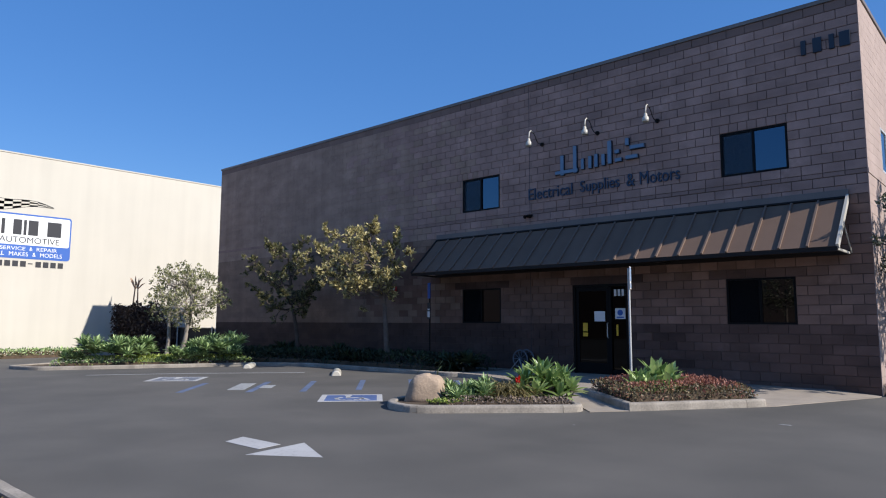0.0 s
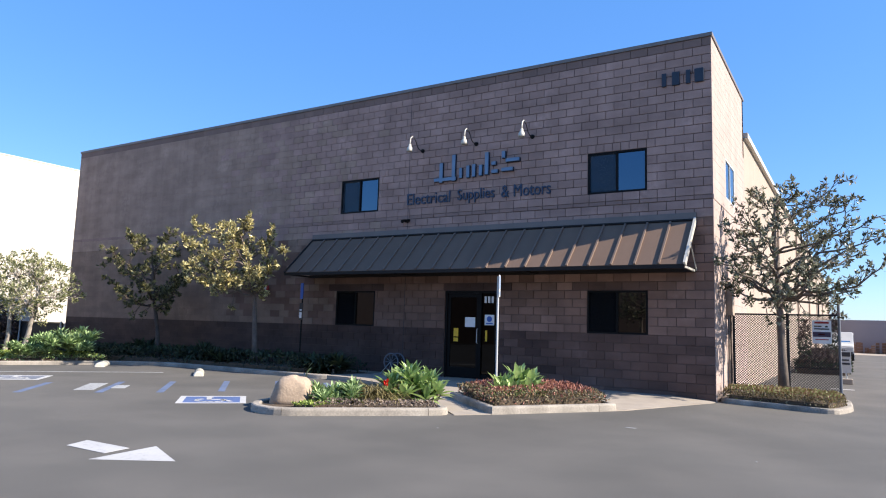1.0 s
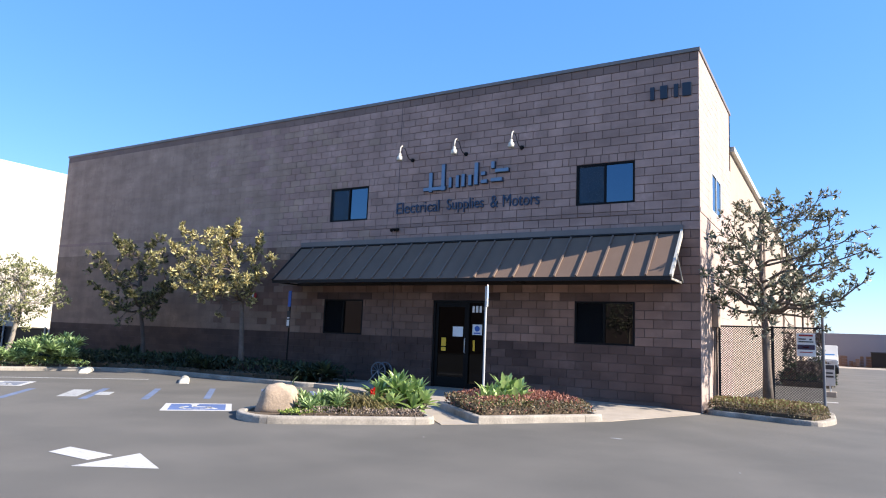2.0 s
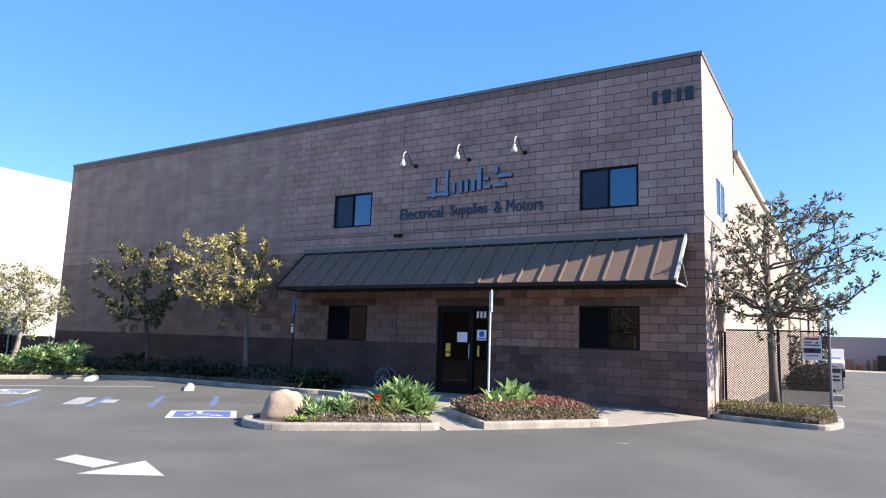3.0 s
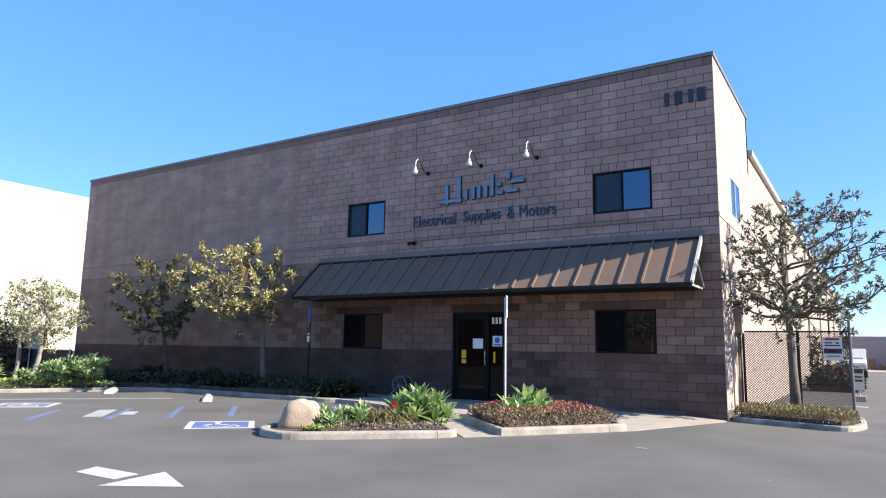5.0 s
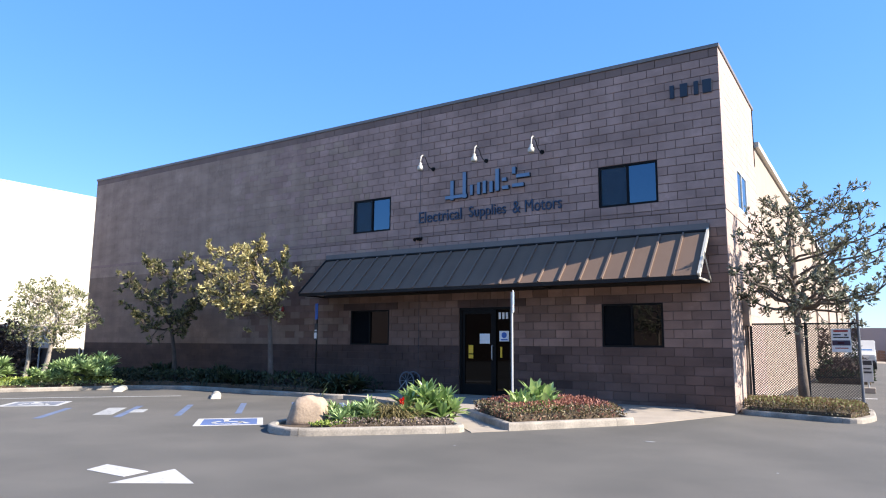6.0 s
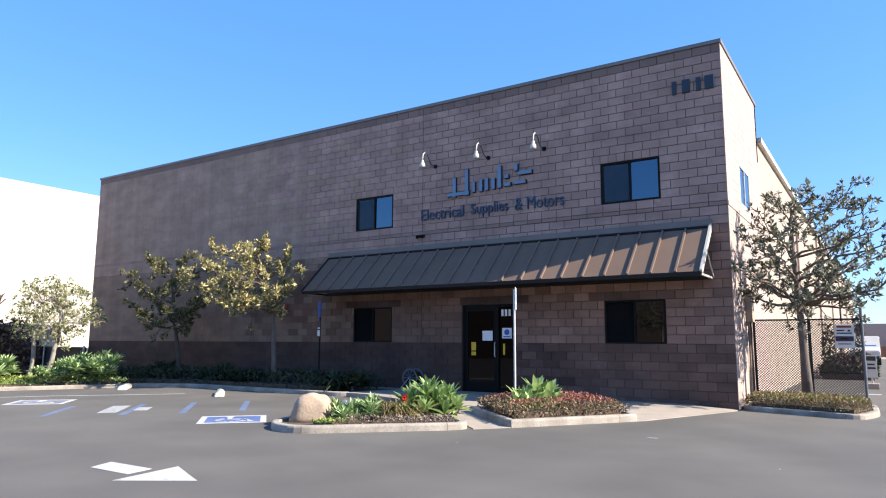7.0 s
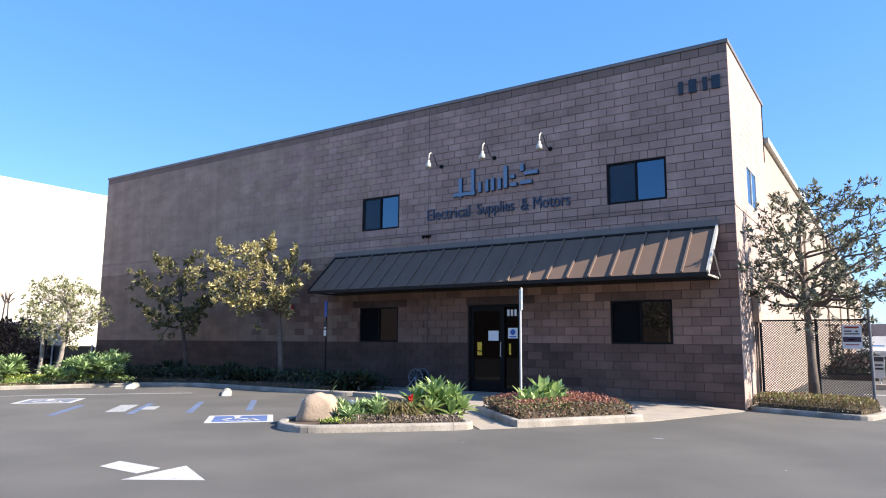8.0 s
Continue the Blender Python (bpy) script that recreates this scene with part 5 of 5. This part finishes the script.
# ---- far yard past the fence ----
tall = thing("sandwich_board", (2.3, 10.0, 0.05), "white lane sign with a dark head on a concrete foot", "sign")
part("board", boxes((2.12, 9.98, 0.35, 2.42, 10.02, 1.05), bevel=0.005), M_OFFWHITE, tall)
part("head_bar", boxes((2.14, 9.968, 0.88, 2.40, 9.976, 1.02)), M_INK, tall)
part("text_bar", boxes((2.16, 9.968, 0.62, 2.38, 9.976, 0.68)), M_INK, tall)
part("text_bar", boxes((2.16, 9.968, 0.74, 2.36, 9.976, 0.79)), M_INK, tall)
part("leg", tube(bmesh.new(), [(2.27, 10, 0.1), (2.27, 10, 0.4)], 0.03, 8), M_STEEL, tall)
part("foot", boxes((2.1, 9.8, 0.0, 2.45, 10.2, 0.17), bevel=0.02), M_CONCRETE, tall)
stripe = prism(bmesh.new(), [(1.9, 7.0), (2.5, 7.0), (2.5, 7.25), (1.9, 7.25)], 0.002, 0.005)
solid("lane_mark", stripe, M_PAINT, "short white painted stripe on the lane", "road marking")

van = thing("parked_van", (1.7, 27, 0), "white van parked behind the fence", "van")
bm = bmesh.new()
prof = [(24.6, 0.45), (24.6, 0.95), (24.75, 1.05), (25.6, 1.18), (26.4, 1.95), (29.4, 2.0), (29.6, 1.9), (29.6, 0.45)]
va = [bm.verts.new((0.75, y, z)) for y, z in prof]
vb = [bm.verts.new((2.6, y, z)) for y, z in prof]
bm.faces.new(va)
bm.faces.new(vb[::-1])
for i in range(len(prof)):
    bm.faces.new((va[i], vb[i], vb[(i + 1) % 8], va[(i + 1) % 8]))
bmesh.ops.recalc_face_normals(bm, faces=bm.faces)
bmesh.ops.bevel(bm, geom=list(bm.edges), offset=0.06, segments=2, affect="EDGES")
part("body", bm, M_OFFWHITE, van)
bm = bmesh.new()
vs = [bm.verts.new(p) for p in ((0.95, 25.70, 1.28), (2.4, 25.70, 1.28), (2.35, 26.33, 1.86), (1.0, 26.33, 1.86))]
bm.faces.new(vs)
bmesh.ops.solidify(bm, geom=list(bm.faces), thickness=0.03)
part("windscreen", bm, M_GLASS_LOW, van)
part("side_window", boxes((2.585, 26.5, 1.3, 2.615, 27.6, 1.8)), M_INK, van)
part("bumper", boxes((0.8, 24.5, 0.42, 2.55, 24.7, 0.62), bevel=0.04), M_INK, van)
for x in (1.0, 2.35):
    part("headlight", boxes((x - 0.15, 24.57, 0.75, x + 0.15, 24.64, 0.92), bevel=0.02), M_STEEL, van)
for x in (0.85, 2.5):
    for y in (25.4, 28.7):
        bm = bmesh.new()
        bmesh.ops.create_cone(bm, cap_ends=True, segments=20, radius1=0.34, radius2=0.34, depth=0.22, matrix=Matrix.Translation((x, y, 0.34)) @ Matrix.Rotation(radians(90), 4, "Y"))
        wheel = part("wheel", bm, M_TYRE, van)
        bm = bmesh.new()
        bmesh.ops.create_cone(bm, cap_ends=True, segments=16, radius1=0.19, radius2=0.17, depth=0.25, matrix=Matrix.Translation((x, y, 0.34)) @ Matrix.Rotation(radians(90), 4, "Y"))
        part("rim", bm, M_STEEL, wheel)

van.location += Vector((-0.2, 14, 0))

solid("wall_far", boxes((-30, 76, -0.2, 80, 76.4, 3.75)), M_FARWALL, "long plain mauve-grey wall closing the yard", "wall", kind="structure")
solid("kerb_far", boxes((0.3, 75.2, -0.1, 80, 75.9, 0.12)), M_KERB, "pale kerb along the far wall", "kerb", kind="structure")
rc = random.Random(77)
for i in range(9):
    x, y, w, h = 1.9 + i * 0.36 + rc.uniform(-.2, .2), 73.5 + rc.uniform(-0.8, 0.8), rc.uniform(0.3, 0.7), rc.uniform(0.3, 1.4)
    bm = bmesh.new()
    for k in range(4):
        box(bm, x, y, 0.02 + h * k / 4, x + w, y + 0.8, h * (k + 1) / 4 - 0.02)
    solid("stacked_crate", bm, M_WOOD, "brown slatted crate stacked before the far wall", "crate", "crates at the far wall")
skip = thing("dumpster", (7.0, 73, 0), "dark dumpster before the far wall", "dumpster")
part("body", boxes((5.45, 72.2, 0.05, 10.2, 74, 1.62), bevel=0.05), M_AWNEDGE, skip)
part("lid", boxes((5.4, 72.1, 1.62, 10.25, 74.05, 1.74), bevel=0.03), M_INK, skip)
for i, y in enumerate((16.6, 18.2, 20.0, 22.0)):
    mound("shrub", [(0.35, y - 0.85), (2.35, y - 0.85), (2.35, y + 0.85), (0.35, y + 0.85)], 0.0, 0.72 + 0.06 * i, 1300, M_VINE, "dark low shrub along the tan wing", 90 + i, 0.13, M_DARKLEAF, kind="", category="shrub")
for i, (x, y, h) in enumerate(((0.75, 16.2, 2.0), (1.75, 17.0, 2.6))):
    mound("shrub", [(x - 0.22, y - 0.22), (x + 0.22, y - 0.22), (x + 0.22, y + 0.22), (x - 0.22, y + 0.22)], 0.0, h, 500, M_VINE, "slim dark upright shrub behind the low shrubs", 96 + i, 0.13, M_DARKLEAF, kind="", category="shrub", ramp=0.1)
solid("pavement_far", prism(bmesh.new(), [(0.4, 62.0), (80, 62.0), (80, 75.2), (0.4, 75.2)], -0.05, 0.012), M_CONCRETE, "pale concrete apron before the far wall", "pavement", kind="structure")

# ---- cream building across the bed ----
cream = thing("cream_building", (-47, 15, -0.5), "tall plain cream stucco warehouse", "building")
WX = -33.7
part("wall", boxes((WX - 0.3, -14, -1.2, WX, 70, 9.35)), M_WHITE, cream, "sunlit cream stucco wall")
part("wall", boxes((-62, -14, -1.2, WX - 0.3, -13.7, 9.35), (-62, 69.7, -1.2, WX - 0.3, 70, 9.35), (-62.3, -14, -1.2, -62, 70, 9.35)), M_WHITE, cream)
part("roof", boxes((-62, -13.7, 8.3, WX - 0.3, 69.7, 8.5)), M_CONCRETE, cream)
part("parapet_cap", boxes((WX - 0.34, -14.05, 9.35, WX + 0.03, 70.05, 9.41)), M_WHITE, cream)
painted = thing("painted_sign", (WX, -6, 4.3), "white and blue painted workshop sign on the cream wall", "sign")
YA, YB = -9.3, -3.26


def plaque(y0, y1, z0, z1, r, x0, x1):
    pl = smooth_path([(y0, z0), (y1, z0), (y1, z1), (y0, z1)], r, True, 4)
    bm = bmesh.new()
    a = [bm.verts.new((x0, p[0], p[1])) for p in pl]
    b = [bm.verts.new((x1, p[0], p[1])) for p in pl]
    bm.faces.new(b)
    for i in range(len(pl)):
        j = (i + 1) % len(pl)
        bm.faces.new((a[i], a[j], b[j], b[i]))
    return bm


part("border", plaque(YA, YB, 4.33, 6.47, 0.16, WX, WX + 0.010), M_SIGNBLUE, painted)
part("field", plaque(YA + 0.07, YB - 0.07, 4.98, 6.39, 0.10, WX + 0.010, WX + 0.016), M_WHITEP, painted)
for y0, y1 in ((-6.28, -6.14), (-5.80, -5.44), (-5.36, -5.24), (-5.16, -4.74), (-4.34, -3.72), (-7.2, -6.6), (-8.2, -7.4)):
    part("name_bar", boxes((WX + 0.016, y0, 5.46, WX + 0.022, y1, 6.18)), M_INK, painted)
for text, x, y, z, w, h, m in (("AUTOMOTIVE", 0.020, -6.34, 5.08, 2.6, 0.28, M_INK), ("SERVICE & REPAIR", 0.014, -6.28, 4.72, 2.45, 0.17, M_WHITEP), ("ALL MAKES & MODELS", 0.014, -6.55, 4.45, 2.95, 0.19, M_WHITEP)):
    step, at = w / len(text), 0
    for word in text.split():
        lettering(word, (WX + x, y + step * at, z), step * (len(word) - 0.15), h, "y", m, painted, "lettering", 0.006)
        at += len(word) + 1
for k in range(9):
    y = -6.38 + k * 0.325
    dash = k == 4
    part("number_bar", boxes((WX + 0.002, y, 4.08 if dash else 3.95, WX + 0.008, y + (0.2 if dash else 0.24), 4.13 if dash else 4.22)), M_INK, painted)
flag = thing("painted_flag", (WX, -5.9, 6.8), "black and cream chequered flag painted on the cream wall", "sign")


def flag_place(u, v):
    """u along the flag from its staff to its tip, v across it."""
    half = 0.42 * (1 - u) ** 0.8 + 0.015
    return Vector((WX + 0.004, -8.3 + 4.25 * u, 6.98 + 0.09 * math.sin(u * 9.0 + 0.6) - 0.04 * u + (v - 0.5) * 2 * half))


for i in range(12):
    bm = bmesh.new()
    for j in range(4):
        if (i + j) % 2:
            bm.faces.new([bm.verts.new(flag_place(u / 12, v / 4)) for u, v in ((i, j), (i + 1, j), (i + 1, j + 1), (i, j + 1))])
    bmesh.ops.solidify(bm, geom=list(bm.faces), thickness=0.003)
    part("chequer", bm, M_INK, flag)
    bm = bmesh.new()
    for v in (0.0, 1.0):
        a, b = flag_place(i / 12, v), flag_place((i + 1) / 12, v)
        tube(bm, [a, b], 0.012, 4)
    part("outline", bm, M_INK, flag)

painted.location, painted.scale = (WX, -5.94, 4.317), (1, 1.006, 1.006)

# plain wall and trees added unseen behind the camera, to be mirrored in the glazing
solid("wall_street", boxes((-160, -52, -0.5, 60, -51.5, 6.0)), M_MORTAR, "plain dark brown wall added out of view, mirrored in the glazing", "wall", kind="structure")
for x, y, s in ((-14, -46, 1.4), (-4, -44, 1.2), (-26, -45, 1.5), (8, -45, 1.3)):
    c = copy_thing(side_tree, pose(x, y, -0.1, 0, 0, x * 9))
    c.scale = (s, s, s)
    c["label"] = "dark tree added out of view, mirrored in the glazing"

# ---- paint on the asphalt ----
AX = Vector((0.675, 0.738, 0))
BX = Vector((-0.738, 0.675, 0))


def flat(poly, z=0.004):
    return prism(bmesh.new(), poly, 0.001, z)


arrow = thing("painted_arrow", (-4.1, -11.1, 0), "white direction arrow painted on the asphalt", "road marking")
part("tail", flat([(-4.79, -11.25), (-4.10, -11.25), (-4.16, -10.92), (-4.93, -10.93)]), M_PAINT, arrow)
part("head", flat([(-3.92, -11.52), (-3.22, -11.05), (-4.05, -10.67)]), M_PAINT, arrow)


def access_mark(cx, cy, half, ax, bx, blue, label):
    t = thing("access_symbol", (cx, cy, gz(cx)), label, "road marking", "accessible parking symbols")
    ctr = Vector((cx, cy, 0))
    P = lambda u, v: tuple((ctr + ax * u * half + bx * v * half)[:2])
    for a, b, c, d in ((-1, -1, 1, -0.82), (-1, 0.82, 1, 1), (-1, -0.82, -0.82, 0.82), (0.82, -0.82, 1, 0.82)):
        part("border", flat([P(a, b), P(c, b), P(c, d), P(a, d)]), M_PAINT, t)
    part("field", flat([P(-0.82, -0.82), P(0.82, -0.82), P(0.82, 0.82), P(-0.82, 0.82)], 0.003), blue, t)

    def ribbon(pts, w):
        bm = bmesh.new()
        for (u0, v0), (u1, v1) in zip(pts, pts[1:]):
            d = Vector((u1 - u0, v1 - v0)).normalized() * w
            n = Vector((-d.y, d.x))
            prism(bm, [P(u0 - d.x * .5 + n.x, v0 - d.y * .5 + n.y), P(u1 + d.x * .5 + n.x, v1 + d.y * .5 + n.y), P(u1 + d.x * .5 - n.x, v1 + d.y * .5 - n.y), P(u0 - d.x * .5 - n.x, v0 - d.y * .5 - n.y)], 0.001, 0.006)
        return bm
    part("wheel", ribbon([(0.42 * math.cos(a) - 0.05, 0.42 * math.sin(a) - 0.22) for a in (radians(130 + 26 * k) for k in range(10))], 0.06), M_PAINT, t)
    part("figure", ribbon([(-0.12, 0.52), (-0.10, 0.0), (0.30, -0.02), (0.52, -0.5)], 0.075), M_PAINT, t)
    part("head", flat([P(-0.12 + 0.13 * math.cos(a), 0.66 + 0.13 * math.sin(a)) for a in (2 * math.pi * k / 12 for k in range(12))], 0.006), M_PAINT, t)


access_mark(-7.24, -7.25, 0.575, AX, BX, M_BLUEP, "blue and white accessible parking symbol on the asphalt")
access_mark(-13.45, -7.5, 0.60, AX, BX, M_GREYBLUE, "faded grey and white accessible parking symbol on the asphalt")


def stripe_between(a, b, w, m, label, group):
    a, b = Vector(a), Vector(b)
    n = (b - a).normalized() * w / 2
    n = Vector((-n.y, n.x))
    solid("parking_line", flat([(a + n)[:], (b + n)[:], (b - n)[:], (a - n)[:]]), m, label, "road marking", group)


stripe_between((-13.0, -4.05), (-15.0, -6.49), 0.11, M_OLDPAINT, "thin worn white stall line on the asphalt", "stall lines")
stripe_between((-15.0, -6.49), (-16.6, -8.45), 0.11, M_OLDPAINT, "thin worn white stall line on the asphalt", "stall lines")
for a, b in (((-8.83, -7.18), (-10.6, -5.55)), ((-8.25, -6.2), (-9.98, -4.55)), ((-7.7, -5.15), (-9.3, -3.6)), ((-7.2, -4.1), (-8.3, -3.05)), ((-9.5, -8.0), (-11.2, -6.4)), ((-10.4, -9.0), (-11.9, -7.6))):
    stripe_between(a, b, 0.13, M_FADEBLUE, "blue hatch line of the access aisle", "aisle hatch lines")
for k, (c, ln, wd) in enumerate((((-10.62, -7.45), 1.45, 0.34), ((-10.22, -7.08), 0.62, 0.26))):
    c = Vector((*c, 0))
    P = lambda u, v: tuple((c + BX * u * ln / 2 + AX * v * wd / 2)[:2])
    solid("pavement_word", flat([P(-1, -1), P(1, -1), P(1, 1), P(-1, 1)], 0.007), M_OLDPAINT, "worn white painted word bar on the asphalt", "road marking", "aisle words")
for x, y in ((-15.75, -4.15), (-11.5, -4.15)):
    d = Vector((-0.765, 0.645, 0))
    n = Vector((-d.y, d.x, 0))
    bm = bmesh.new()
    rings = []
    for s in (0.0, 0.03, 0.6, 1.17, 1.2):
        k = 0.8 if s in (0.0, 1.2) else 1.0
        rings.append([bm.verts.new(Vector((x, y, gz(x))) + d * s + n * u * k + Vector((0, 0, z * k))) for u, z in [(-0.125 * math.cos(math.pi * q / 9), 0.125 * math.sin(math.pi * q / 9)) for q in range(10)]])
    for a, b in zip(rings, rings[1:]):
        for j in range(9):
            bm.faces.new((a[j], a[j + 1], b[j + 1], b[j]))
        bm.faces.new((a[9], a[0], b[0], b[9]))
    bm.faces.new(rings[0][::-1])
    bm.faces.new(rings[-1])
    bmesh.ops.recalc_face_normals(bm, faces=bm.faces)
    solid("wheel_stop", bm, M_CREAM, "pale concrete wheel stop at the head of a stall", "wheel stop", "wheel stops")

for x, y, w, d in ((-0.33, -5.28, 0.17, 0.05), (-2.47, -7.31, 0.03, 0.03), (1.58, -6.98, 0.025, 0.03)):
    solid("paint_fleck", flat([(x - w / 2, y - d / 3), (x + w / 3, y - d / 2), (x + w / 2, y + d / 3), (x - w / 3, y + d / 2)]), M_OLDPAINT, "small worn white paint fleck on the asphalt", "road marking", "paint flecks")

# ---- single blocks of the front wall near the corner ----
BLOCK_MESH = {}
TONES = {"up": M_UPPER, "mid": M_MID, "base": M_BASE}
for p, q, z0, z1, tone, out in near_blocks:
    key = (round(q - p, 3), round(z1 - z0, 3), tone)
    if key not in BLOCK_MESH:
        store = ([], [])
        add_block(store, lambda u, t, z: (u, -t, z), -(q - p) / 2, (q - p) / 2, -(z1 - z0) / 2, (z1 - z0) / 2, 0.0)
        me = bpy.data.meshes.new("block")
        me.from_pydata(store[0], [], store[1])
        me.materials.append(TONES[tone])
        BLOCK_MESH[key] = me
    ob = new("block", BLOCK_MESH[key])
    ob.parent = front
    ob.location = Vector(((p + q) / 2, -out, (z0 + z1) / 2)) - ORIGIN[front]
